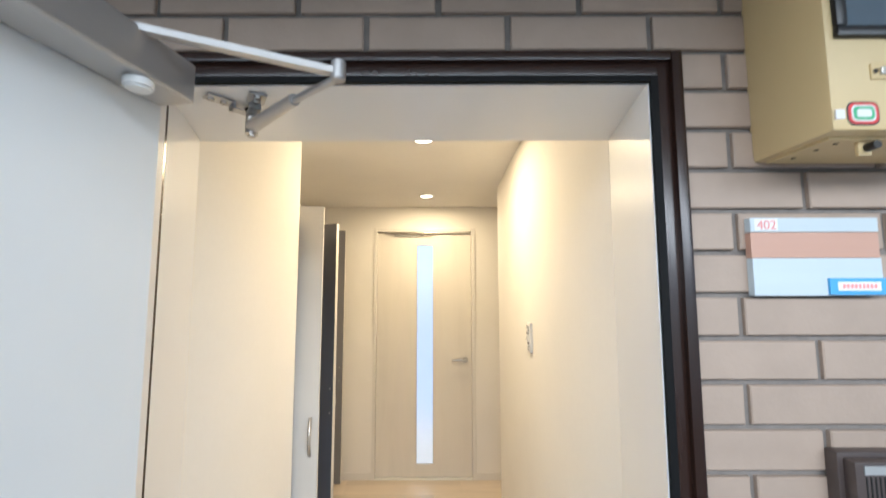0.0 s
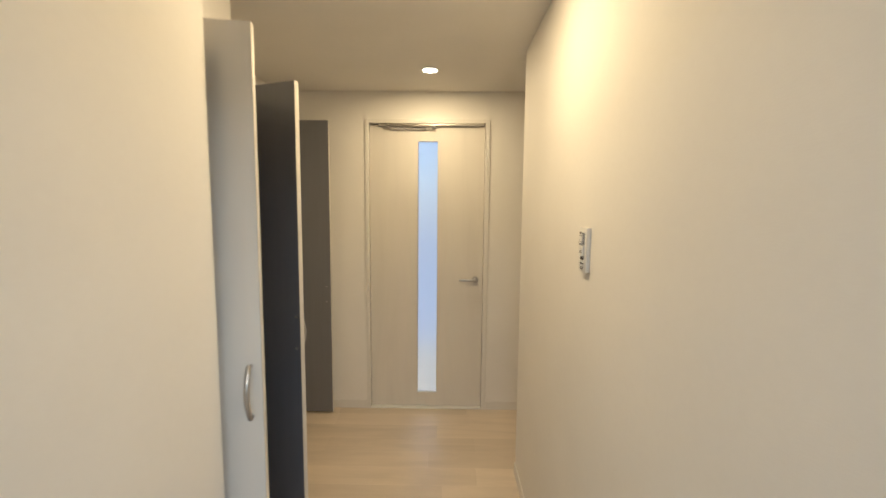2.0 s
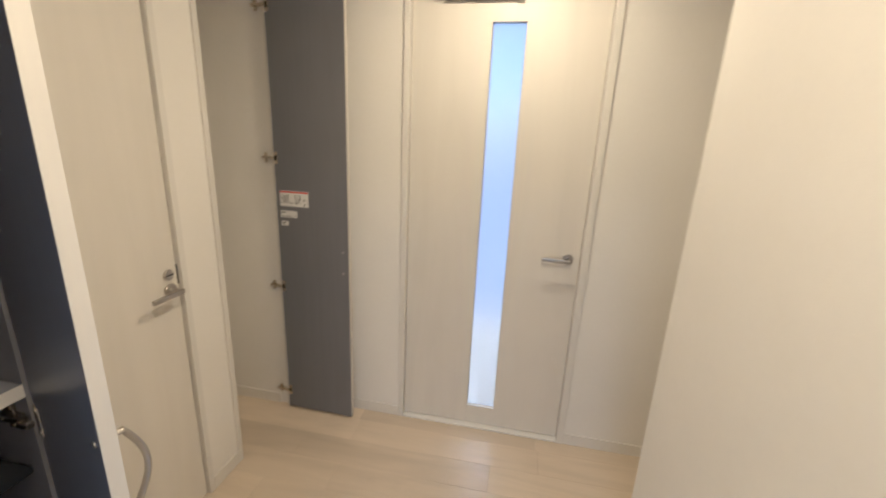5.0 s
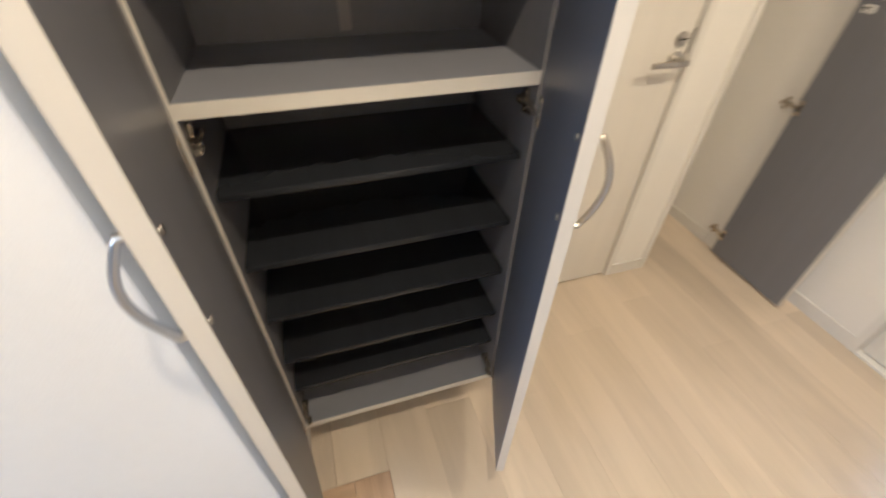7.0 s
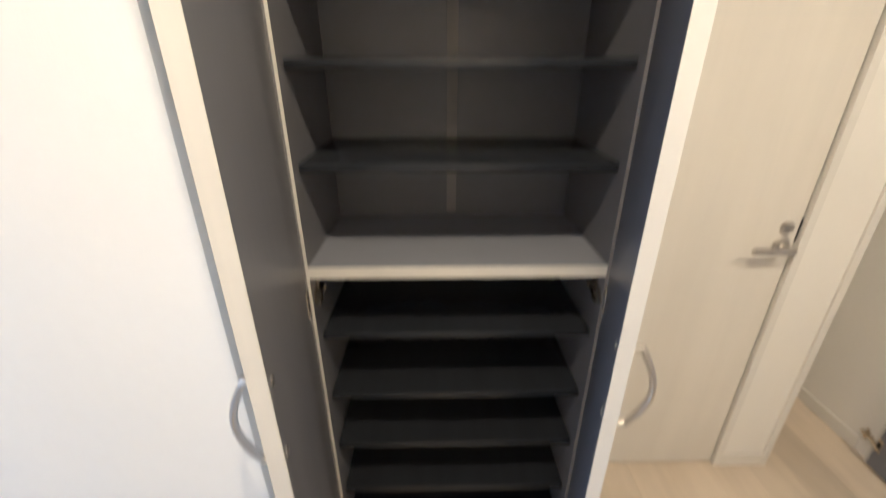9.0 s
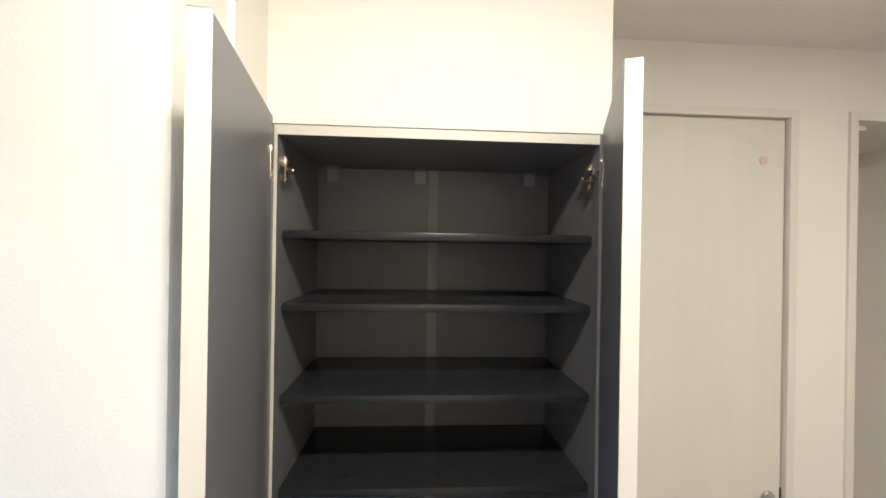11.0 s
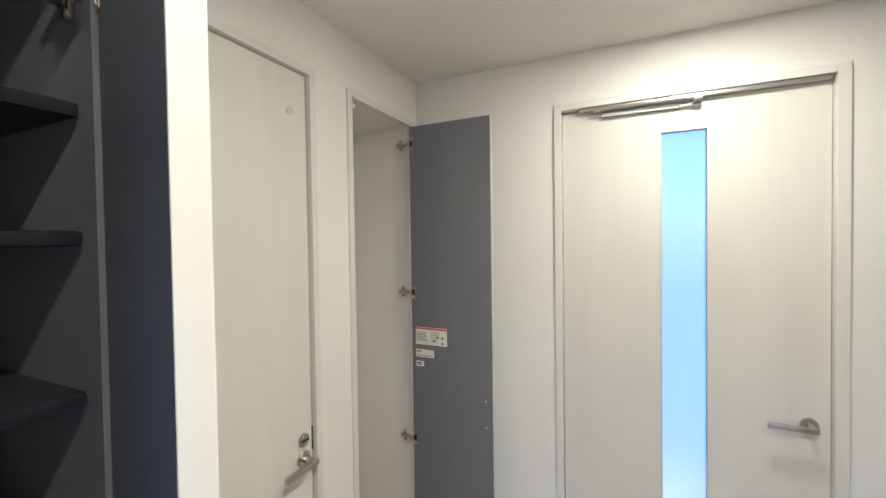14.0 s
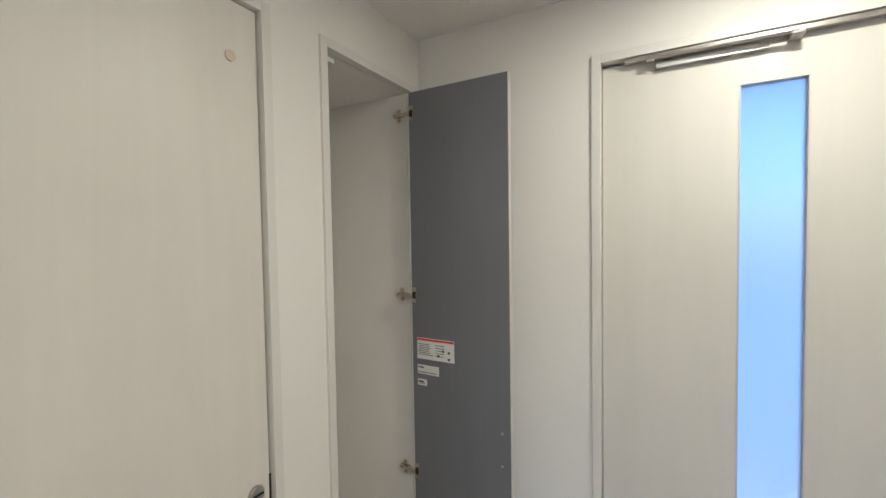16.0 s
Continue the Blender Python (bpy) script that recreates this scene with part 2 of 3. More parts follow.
box(b, XT - 0.10, XT, TD1, NC0, -0.02, CEIL)
box(b, XT - 0.10, XT, CY1 + 0.004, TD1, TDZ, CEIL)
box(b, XT - 0.10, XT, NC0, NC1, NCZ, CEIL)
box(b, XT - 0.10, XT, NC1, YF, -0.02, CEIL)
structure("wall_left", b, WALLPAPER, "off-white wallpapered wall round the inner door and cupboard", "wall")
b = B()
FX0, FX1, FZ = 0.053, 0.908, 2.050       # far door with its frame
box(b, -1.0, FX0, YF, YF + 0.12, -0.02, CEIL)
box(b, FX1, 2.3, YF, YF + 0.12, -0.02, CEIL)
box(b, FX0, FX1, YF, YF + 0.12, FZ, CEIL)
structure("wall_far", b, WALLPAPER, "off-white wallpapered wall round the glazed door", "wall")
b = B()
box(b, XR, XR + 0.12, 1.163, YR, LOW - 0.05, CEIL, 0.003)
structure("wall_right", b, WALLPAPER, "long plain off-white wallpapered wall of the hall", "wall")
b = B()
box(b, XR + 0.12, 2.3, YR - 0.12, YR, -0.05, CEIL)
box(b, 2.2, 2.3, YR, YF, -0.05, CEIL)
structure("wall_side_passage", b, WALLPAPER, "off-white walls closing the side passage", "wall")
b = B()
box(b, -1.05, 2.3, 1.06, YF + 0.12, CEIL, CEIL + 0.12)
structure("ceiling", b, CEILING, "off-white papered ceiling with recessed downlights", "ceiling")
b = B()
box(b, -1.2, 2.3, 1.80, YF + 0.12, -0.10, -0.006)
structure("floor", b, JOINT, "pale oak plank floor of the hall", "floor")
b = B()
box(b, XL - 0.14, XR + 0.1, 0.80, 2.02, LOW - 0.10, LOW - 0.004)
structure("floor_entrance", b, GROUT, "grey stone-look tile floor of the entrance", "floor")

# baseboards
def skirting(name, x0, x1, y0, y1, z0):
    b = B()
    box(b, x0, x1, y0, y1, z0, z0 + 0.058, 0.0015)
    structure(name, b, TRIM, "low off-white baseboard along the wall", "baseboard")


skirting("baseboard", XT, FX0 - 0.001, YF - 0.007, YF, 0)
skirting("baseboard", FX1 + 0.001, 2.2, YF - 0.007, YF, 0)
skirting("baseboard", XT, XT + 0.007, TD1 + 0.001, NC0 - 0.001, 0)
skirting("baseboard", XL, XL + 0.007, 1.166, 1.79, LOW)
skirting("baseboard", XR - 0.007, XR, 1.166, 1.915, LOW)
skirting("baseboard", XR - 0.007, XR, 2.024, YR, 0)

# narrow cupboard's inside
for nm, x0, x1, y0, y1, z0, z1 in (
        ("wall_cupboard_back", -1.00, -0.98, NC0 - 0.02, NC1 + 0.02, 0, NCZ + 0.02),
        ("wall_cupboard_side", -0.98, XT - 0.001, NC0 - 0.012, NC0 + 0.022, 0, NCZ - 0.024),
        ("wall_cupboard_hinge_side", -0.98, XT - 0.001, NC1 - 0.047, NC1 + 0.012, 0, NCZ - 0.024),
        ("ceiling_cupboard", -0.98, XT - 0.0205, NC0 - 0.012, NC1 + 0.012, NCZ - 0.024, NCZ)):
    b = B()
    box(b, x0, x1, y0, y1, z0, z1)
    structure(nm, b, WALLPAPER, "off-white lined inside of the narrow cupboard", "wall")
skirting("baseboard", -0.98, -0.60, NC1 - 0.054, NC1 - 0.047, 0)

# entrance step, an L of oak round the low floor
b = B()
box(b, -0.025, XR, 1.920, 2.022, LOW, 0.0, 0.003)
structure("entrance_step", b, KAMACHI, "oak edging board at the entrance step", "step")
b = B()
box(b, -0.025, 0.080, 1.792, 1.919, LOW, 0.0, 0.003)
structure("entrance_step_return", b, KAMACHI_Y, "short oak edging board at the cabinet's foot", "step")
b = B()
box(b, 0.080, XR, 1.914, 1.9195, LOW, -0.004)
box(b, 0.080, 0.0855, 1.792, 1.914, LOW, -0.004)
structure("trim_step_riser", b, RISER, "dark brown riser under the entrance step", "trim")

# the room behind the glazed door
b = B()
box(b, -1.6, -1.5, YF + 0.12, 5.2, 0, 2.4)
box(b, 2.7, 2.8, YF + 0.12, 5.2, 0, 2.4)
box(b, -1.6, -0.75, 5.1, 5.2, 0, 2.4)
box(b, 1.95, 2.7, 5.1, 5.2, 0, 2.4)
box(b, -0.75, 1.95, 5.1, 5.2, 2.31, 2.4)
box(b, -1.5, -1.0, YF + 0.0, YF + 0.12, 0, 2.4)
box(b, 2.3, 2.7, YF + 0.0, YF + 0.12, 0, 2.4)
box(b, -1.0, 2.3, YF + 0.0, YF + 0.12, CEIL + 0.12, 2.4)
structure("wall_living_room", b, WALLPAPER, "white walls of the bright room behind the glazed door", "wall")
b = B()
box(b, -1.6, 2.8, YF + 0.12, 5.2, -0.1, -0.002)
structure("floor_living_room", b, PLANK, "pale oak floor of the room behind the door", "floor")
b = B()
box(b, -1.6, 2.8, YF, 5.2, 2.4, 2.5)
structure("ceiling_living_room", b, CEILING, "white ceiling of the room behind the door", "ceiling")
win = thing("window_1", "tall white-framed balcony window in the room behind", "window", kind="structure")
for x0, x1 in ((-0.75, -0.70), (0.575, 0.625), (1.90, 1.95)):
    b = B()
    box(b, x0, x1, 5.11, 5.17, 0.0, 2.31)
    part("window_frame", b, PLASTIC, win)
for x0, x1 in ((-0.70, 0.575), (0.625, 1.90)):
    b = B()
    box(b, x0, x1, 5.137, 5.143, 0.0, 2.31)
    part("pane", b, CLEAR, win).visible_shadow = False

# access gallery outside
b = B()
box(b, -4, 5, -1.6, 0.80, -0.20, -0.06)
structure("floor_gallery", b, VINYL, "grey sheet floor of the open access gallery", "floor")
# unseen slab, its edge at y -0.2 set to shade the top brick rows
b = B()
box(b, -4, 5, -0.2, 1.06, 2.16, 2.6)
structure("ceiling_gallery_shade", b, CONCRETE, "unseen concrete slab added to shade the upper bricks", "ceiling")
b = B()
box(b, -4, 5, -1.6, -1.48, -0.06, 1.1, 0.01)
structure("wall_parapet", b, CONCRETE, "pale concrete parapet of the gallery", "wall")
b = B()
box(b, -400, 400, -400, 400, -9.2, -9.0)
structure("ground", b, CONCRETE, "grey ground far below the gallery", "ground")

# ---- entrance opening: brown frame, white steel lining ----
def prism(bm, plan, z0, z1):
    """An upright prism over a plan outline."""
    lo = [bm.verts.new((x, y, z0)) for x, y in plan]
    hi = [bm.verts.new((x, y, z1)) for x, y in plan]
    bm.faces.new(lo)
    bm.faces.new(hi[::-1])
    for k in range(len(plan)):
        bm.faces.new((lo[k], lo[(k + 1) % len(plan)], hi[(k + 1) % len(plan)], hi[k]))
    return bm


DX0, DX1, DZ = 0.150, 1.020, 1.914
fr = thing("door_frame_1", "dark brown steel entrance frame with white inner lining", "door frame", kind="structure")
b = B()
box(b, 1.003, DX1, 0.892, 0.945, LOW, DZ, 0.003)
box(b, 0.9845, 1.0035, 0.901, 0.945, LOW, 1.8985, 0.0015)
part("jamb", b, BROWN, fr, "glossy dark brown jamb", True)
b = B()
box(b, DX0 - 0.03, 0.1838, 0.907, 0.945, LOW, DZ - 0.001, 0.003)
part("jamb", b, BROWN, fr, "glossy dark brown jamb", True)
b = B()
box(b, 0.184, 1.0028, 0.892, 0.945, 1.898, DZ - 0.0005, 0.003)
box(b, 0.184, 0.9843, 0.901, 0.945, 1.877, 1.8985, 0.0015)
part("head", b, BROWN, fr, "glossy dark brown head", True)
b = B()
box(b, 0.9725, 0.9844, 0.900, 0.910, LOW, 1.8768, 0.001)
part("gasket", b, RUBBER, fr, "black rubber seal")
b = B()
box(b, 0.1842, 0.9724, 0.900, 0.910, 1.8668, 1.8768, 0.002)
part("gasket", b, RUBBER, fr, "black rubber seal")
b = B()
prism(b, ((0.970, 0.906), (0.9944, 0.913), (1.06, 0.9455), (1.06, 1.162), (XR, 1.162), (XR - 0.004, 1.150)), LOW, 1.866)
part("lining", b, STEELWHITE, fr, "white painted steel lining")
b = B()
box(b, 0.184, 0.1945, 0.897, 0.9055, LOW, 1.866, 0.002)
part("gasket", b, RUBBER, fr, "black rubber seal")
b = B()
prism(b, ((0.1945, 0.906), (0.186, 0.913), (XL - 0.04, 0.946), (XL - 0.04, 1.162), (XL, 1.162), (XL + 0.008, 1.150)), LOW, 1.866)
part("lining", b, STEELWHITE, fr, "white painted steel lining")
b = B()
box(b, XL - 0.04, 1.06, 0.9455, 1.162, 1.8665, 1.90)
box(b, 0.186, 0.994, 0.9125, 0.9454, 1.8665, 1.885)
part("lining_head", b, STEELWHITE, fr, "white painted steel lining")
b = B()
box(b, XL, XR, 0.86, 1.0, LOW - 0.03, LOW + 0.008, 0.003)
part("threshold", b, STEEL, fr, "worn metal threshold")

# brick wall core round the opening
bw = B()
box(bw, DX1, 5, YB + 0.008, 1.06, -0.06, 2.16)
box(bw, -4, DX0 - 0.03, YB + 0.008, 1.06, -0.06, 2.16)
box(bw, DX0 - 0.03, DX1, YB + 0.008, 1.06, DZ, 2.16)
box(bw, DX0 - 0.03, DX1 + 0.02, 1.061, 1.158, 1.902, 2.16)
brick_wall = structure("wall_brick", bw, GROUT, "beige brick-tiled outside wall with grey joints", "wall")

# ---- entrance door leaf, standing open ----
leaf = thing("door_1", "pale painted steel entrance door standing wide open", "door", kind="structure", m=pose(0.226, 0.866, 0, 0, 0, -7.9))
b = B()
box(b, -0.042, 0, -0.86, 0, LOW + 0.012, 1.868, 0.0008)
part("leaf", b, LEAFPAINT, leaf)
b = B()
box(b, -0.040, -0.022, 0.0005, 0.003, LOW + 0.02, 1.86)
part("seal_strip", b, RUBBER, leaf, "black seal strip")
for hz in (0.25, 1.0, 1.65):
    b = B()
    rod(b, (-0.046, 0.006, hz - 0.05), (-0.046, 0.006, hz + 0.05), 0.007)
    part("hinge", b, BROWN, leaf)

closer = thing("door_closer", "grey aluminium door closer with jointed arm", "door closer")
cm = pose(0.226, 0.866, 0, 0, 0, -7.9)
b = B()
box(b, 0.006, 0.063, -0.36, -0.010, 1.806, 1.864, 0.004, m=cm)
part("body", b, ALU, closer)
b = B()
box(b, 0.0005, 0.0058, -0.33, -0.03, 1.813, 1.858, 0.001, m=cm)
part("mounting_plate", b, DARKMETAL, closer, "dark mounting plate")
b = B()
rod(b, (0.260, 0.775, 1.807), (0.260, 0.775, 1.792), 0.017, seg=28, bevel=0.003)
part("valve_cap", b, PLASTIC, closer, "pale round cap", True)
b = B()
box(b, -0.007, 0.007, 0, 1, -0.0045, 0.0045, 0.0, m=Matrix.Translation((0.268, 0.757, 1.862)) @ (Vector((0.503, 0.812, 1.834)) - Vector((0.268, 0.757, 1.862))).to_track_quat("Y", "Z").to_matrix().to_4x4()
    @ Matrix.Diagonal((1, (Vector((0.503, 0.812, 1.834)) - Vector((0.268, 0.757, 1.862))).length, 1, 1)))
part("main_arm", b, ALU, closer)
b = B()
rod(b, (0.503, 0.812, 1.822), (0.503, 0.812, 1.850), 0.010, bevel=0.002)
part("joint", b, ALU, closer, smooth=True)
b = B()
rod(b, (0.501, 0.812, 1.826), (0.40, 0.903, 1.833), 0.0055)
rod(b, (0.415, 0.889, 1.833), (0.302, 0.993, 1.832), 0.0095, 0.012)
part("link_arm", b, ALU, closer, smooth=True)
b = B()
rod(b, (0.300, 0.995, 1.818), (0.300, 0.995, 1.868), 0.011)
rod(b, (0.300, 0.995, 1.813), (0.300, 0.995, 1.819), 0.007, seg=6)
part("pivot", b, STEEL, closer, smooth=True)
for a, c in (((0.300, 0.995), (0.255, 0.944)), ((0.300, 0.995), (0.334, 0.940))):
    v = Vector((c[0] - a[0], c[1] - a[1], 0))
    q = Matrix.Translation((a[0], a[1], 1.8632)) @ v.to_track_quat("Y", "Z").to_matrix().to_4x4()
    b = B()
    box(b, -0.010, 0.010, 0.004, v.length * 0.55, -0.0105, -0.008, 0.001, m=q)
    box(b, -0.014, 0.014, v.length * 0.5, v.length + 0.010, -0.0015, 0.0015, 0.001, m=q)
    box(b, -0.010, 0.010, v.length * 0.48, v.length * 0.55, -0.0105, 0.001, 0.001, m=q)
    part("bracket_plate", b, ALU, closer)
    for s in (0.72, 1.02):
        b = B()
        rod(b, (a[0] + v.x * s, a[1] + v.y * s, 1.8575), (a[0] + v.x * s, a[1] + v.y * s, 1.8618), 0.0055, 0.0065, seg=14)
        part("screw", b, STEEL, closer, smooth=True)
        b = B()
        box(b, -0.0045, 0.0045, -0.0008, 0.0008, -0.0003, 0.0003, m=Matrix.Translation((a[0] + v.x * s, a[1] + v.y * s, 1.8573)))
        part("screw_slot", b, DARKMETAL, closer)
b = B()
rod(b, (0.300, 0.995, 1.853), (0.300, 0.995, 1.8665), 0.015, 0.012, seg=24, bevel=0.002)
part("pivot_collar", b, DARKMETAL, closer, "dark pivot collar", True)

# ---- things on the brick wall ----
mb = thing("meter_box", "cream painted steel meter box with dark window", "meter box")
MX, MY, MZ = 1.128, 0.772, 1.735
b = B()
box(b, MX, MX + 0.26, MY, YB + 0.006, MZ, 2.20, 0.009)
part("case", b, CREAM, mb, smooth=True)
b = B()
box(b, MX + 0.012, MX + 0.25, MY + 0.02, YB - 0.01, MZ - 0.004, MZ + 0.003, 0.001)
part("bottom_tray", b, CREAM, mb)
b = B()
for x0, x1, z0, z1 in ((0.010, 0.215, 0.120, 0.134), (0.010, 0.024, 0.134, 0.36), (0.201, 0.215, 0.134, 0.36), (0.010, 0.215, 0.346, 0.36)):
    box(b, MX + x0, MX + x1, MY - 0.008, MY + 0.002, MZ + z0, MZ + z1, 0.003)
part("window_frame", b, BLACKPLASTIC, mb, "black rubber window frame", True)
b = B()
box(b, MX + 0.022, MX + 0.203, MY - 0.003, MY + 0.001, MZ + 0.135, MZ + 0.348)
part("window_pane", b, METERGLASS, mb, "dark glossy window")
b = B()
box(b, MX + 0.052, MX + 0.104, MY - 0.002, MY + 0.001, MZ + 0.066, MZ + 0.086, 0.0005)
part("latch_plate", b, CREAM, mb)
b = B()
box(b, MX + 0.062, MX + 0.096, MY - 0.005, MY - 0.001, MZ + 0.071, MZ + 0.081, 0.002)
part("latch", b, STEEL, mb, "small steel latch")
b = B()
rod(b, (MX + 0.057, MY - 0.003, MZ + 0.076), (MX + 0.057, MY - 0.001, MZ + 0.076), 0.003, seg=10)
part("screw", b, DARKMETAL, mb)
for w, h, mat, d in ((0.040, 0.030, BLACKPLASTIC, 0.0008), (0.037, 0.027, RED, 0.0012), (0.030, 0.021, PAPER, 0.0016), (0.026, 0.017, GREEN, 0.002), (0.018, 0.010, PAPER, 0.0024)):
    b = B()
    box(b, MX + 0.038 - w / 2, MX + 0.038 + w / 2, MY - d, MY + 0.001, MZ + 0.022 - h / 2, MZ + 0.022 + h / 2)
    vert = [ed for ed in b.edges if abs(ed.verts[0].co.y - ed.verts[1].co.y) > 0.0005]
    bmesh.ops.bevel(b, geom=vert, offset=h * 0.3, segments=4, affect="EDGES", profile=0.5)
    part("sticker_ring", b, mat, mb)
b = B()
box(b, MX + 0.004, MX + 0.015, MY - 0.001, MY + 0.001, MZ + 0.015, MZ + 0.027)
part("small_label", b, PAPER, mb)
b = B()
box(b, MX + 0.058, MX + 0.075, MY + 0.028, MY + 0.034, MZ - 0.022, MZ, 0.001)
part("catch", b, CREAM, mb)
b = B()
rod(b, (MX + 0.068, MY + 0.014, MZ - 0.012), (MX + 0.068, MY + 0.03, MZ - 0.012), 0.0055, seg=12)
part("catch_screw", b, DARKMETAL, mb)

for hx, hy in ((0.035, 0.035), (0.032, 0.060), (0.030, 0.095), (0.12, 0.012)):
    b = B()
    rod(b, (MX + hx, MY + hy, MZ - 0.0046), (MX + hx, MY + hy, MZ - 0.0038), 0.003, seg=10)
    part("drain_hole", b, SLOT, mb)

plate = thing("name_plate", "pale door number plate with a salmon band", "name plate")
PX0, PX1, PY = 1.107, 1.299, YB - 0.012
for name, z0, z1, mat, d in (("top_band", 1.6255, 1.647, PLATEWHITE, 0.0), ("middle_band", 1.5865, 1.625, PLATEORANGE, 0.001), ("lower_band", 1.530, 1.586, PLATEWHITE, 0.0)):
    b = B()
    box(b, PX0, PX1, PY + d, YB + 0.001, z0, z1, 0.0006)
    part(name, b, mat, plate)
b = B()
box(b, PX0 + 0.006, PX0 + 0.041, PY - 0.0006, PY + 0.001, 1.6275, 1.6455)
part("number_slip", b, PAPER, plate)
words("number", "402", 0.0195, pose(PX0 + 0.0095, PY - 0.0012, 1.6295, 90), PINKRED, plate)
b = B()
box(b, 1.216, 1.300, PY - 0.004, PY + 0.001, 1.5315, 1.556, 0.0006)
part("blue_label", b, BLUE, plate)
b = B()
box(b, 1.227, 1.290, PY - 0.0046, PY - 0.003, 1.5375, 1.5505)
part("label_field", b, PAPER, plate)
b = B()
for i in range(9):
    box(b, 1.2335 + i * 0.0058, 1.2375 + i * 0.0058, PY - 0.005, PY - 0.0044, 1.5405, 1.5475)
part("label_bars", b, PINKRED, plate)

ic = thing("door_intercom", "dark brown plastic door intercom with slotted speaker", "intercom")
b = B()
box(b, 1.199, 1.330, YB - 0.020, YB + 0.001, 1.085, 1.311, 0.004)
part("backplate", b, BRONZE, ic, smooth=True)
b = B()
box(b, 1.2065, 1.322, YB - 0.038, YB - 0.019, 1.09, 1.3045, 0.004)
part("cover", b, BRONZE, ic, smooth=True)
b = B()
box(b, 1.218, 1.264, YB - 0.0395, YB - 0.0375, 1.288, 1.2995)
part("call_plate", b, GREYPLASTIC, ic)
b = B()
for i in range(10):
    box(b, 1.2195 + i * 0.0062, 1.2215 + i * 0.0062, YB - 0.0388, YB - 0.037, 1.215, 1.285)
part("speaker_slots", b, SLOT, ic)

chain = thing("door_chain", "dark door chain hanging on the white jamb", "door chain")
b = B()
box(b, 0.980, 0.986, 0.970, 0.988, 1.135, 1.175, 0.002)
part("chain_plate", b, DARKMETAL, chain)
b = B()
for i in range(9):
    q = pose(0.976, 0.976 - 0.003 * math.sin(i), 1.148 - i * 0.011, 0, 90 * (i % 2), 20)
    pts = [q @ Vector((0, 0.0035 * math.cos(a * math.tau / 10), 0.0075 * math.sin(a * math.tau / 10))) for a in range(11)]
    sweep(b, pts, 0.0012, 5)
part("chain_links", b, DARKMETAL, chain)

# ---- downlights ----
for lx, ly in LAMPS:
    dl = thing("downlight", "small round recessed downlight glowing warm white", "ceiling light", "hall downlights")
    b = B()
    pts = [(lx + 0.048 * math.cos(a * math.tau / 40), ly + 0.048 * math.sin(a * math.tau / 40), CEIL - 0.003) for a in range(41)]
    sweep(b, pts, 0.006, 8, 0.5)
    part("rim", b, PLASTIC, dl, smooth=True)
    b = B()
    rod(b, (lx, ly, CEIL - 0.002), (lx, ly, CEIL + 0.002), 0.043, seg=40)
    part("diffuser", b, LAMPGLOW, dl, "glowing warm white lens").visible_shadow = False


# ---- shoe cabinet ----
def cup_hinge(parent, m, cup=0.0):
    """A concealed hinge: winged mounting plate on the side panel, arm and links; cup sets a cup plate that far out."""
    b = B()
    box(b, -0.052, -0.010, -0.004, 0.0, -0.007, 0.007, 0.001, m=m)
    box(b, -0.040, -0.026, -0.006, 0.0, -0.022, 0.022, 0.002, m=m)
    for z in (-0.016, 0.016):
        rod(b, m @ Vector((-0.033, -0.006, z)), m @ Vector((-0.033, -0.0075, z)), 0.004, seg=10)
    box(b, -0.050, 0.002, -0.014, -0.004, -0.0055, 0.0055, 0.0015, m=m)
    rod(b, m @ Vector((-0.040, -0.014, 0)), m @ Vector((-0.040, -0.0155, 0)), 0.0035, seg=10)
    part("hinge", b, CHROME, parent, "bright metal hinge", True)
    b = B()
    box(b, 0.000, 0.021, -0.021, -0.010, -0.0050, 0.0050, 0.0015, m=m)
    rod(b, m @ Vector((0.002, -0.016, -0.006)), m @ Vector((0.002, -0.016, 0.006)), 0.0035, seg=10)
    part("hinge_link", b, CHROME, parent, "bright hinge link", True)
    if cup:
        cup_plate(parent, m @ Matrix.Translation((cup, -0.008, 0)))


def cup_plate(parent, m):
    """The hinge's flange on a door's back, with its cup and two screws; it stands proud along local -y."""
    b = B()
    box(b, -0.009, 0.009, -0.0022, 0.0, -0.027, 0.027, 0.0009, m=m)
    for z in (-0.020, 0.020):
        rod(b, m @ Vector((0, -0.0020, z)), m @ Vector((0, -0.0038, z)), 0.0038, seg=10)
    part("hinge_flange", b, CHROME, parent, "bright hinge flange", True)
    b = B()
    box(b, -0.0065, 0.0065, -0.0030, -0.0018, -0.012, 0.012, 0.0004, m=m)
    part("hinge_cup", b, DARKMETAL, parent, "dark hinge cup")


def bow_handle(parent, x, y, z0, z1, side):
    """An arched bar handle standing off a door's face along y."""
    b = B()
    n = 18
    pts = [(x, y, z0)] + [(x, y + side * (0.014 + 0.022 * math.sin(math.pi * i / n)), z0 + (z1 - z0) * i / n) for i in range(n + 1)] + [(x, y, z1)]
    sweep(b, pts, 0.006, 10, 0.75)
    part("handle", b, STEEL, parent, "arched satin nickel handle", True)


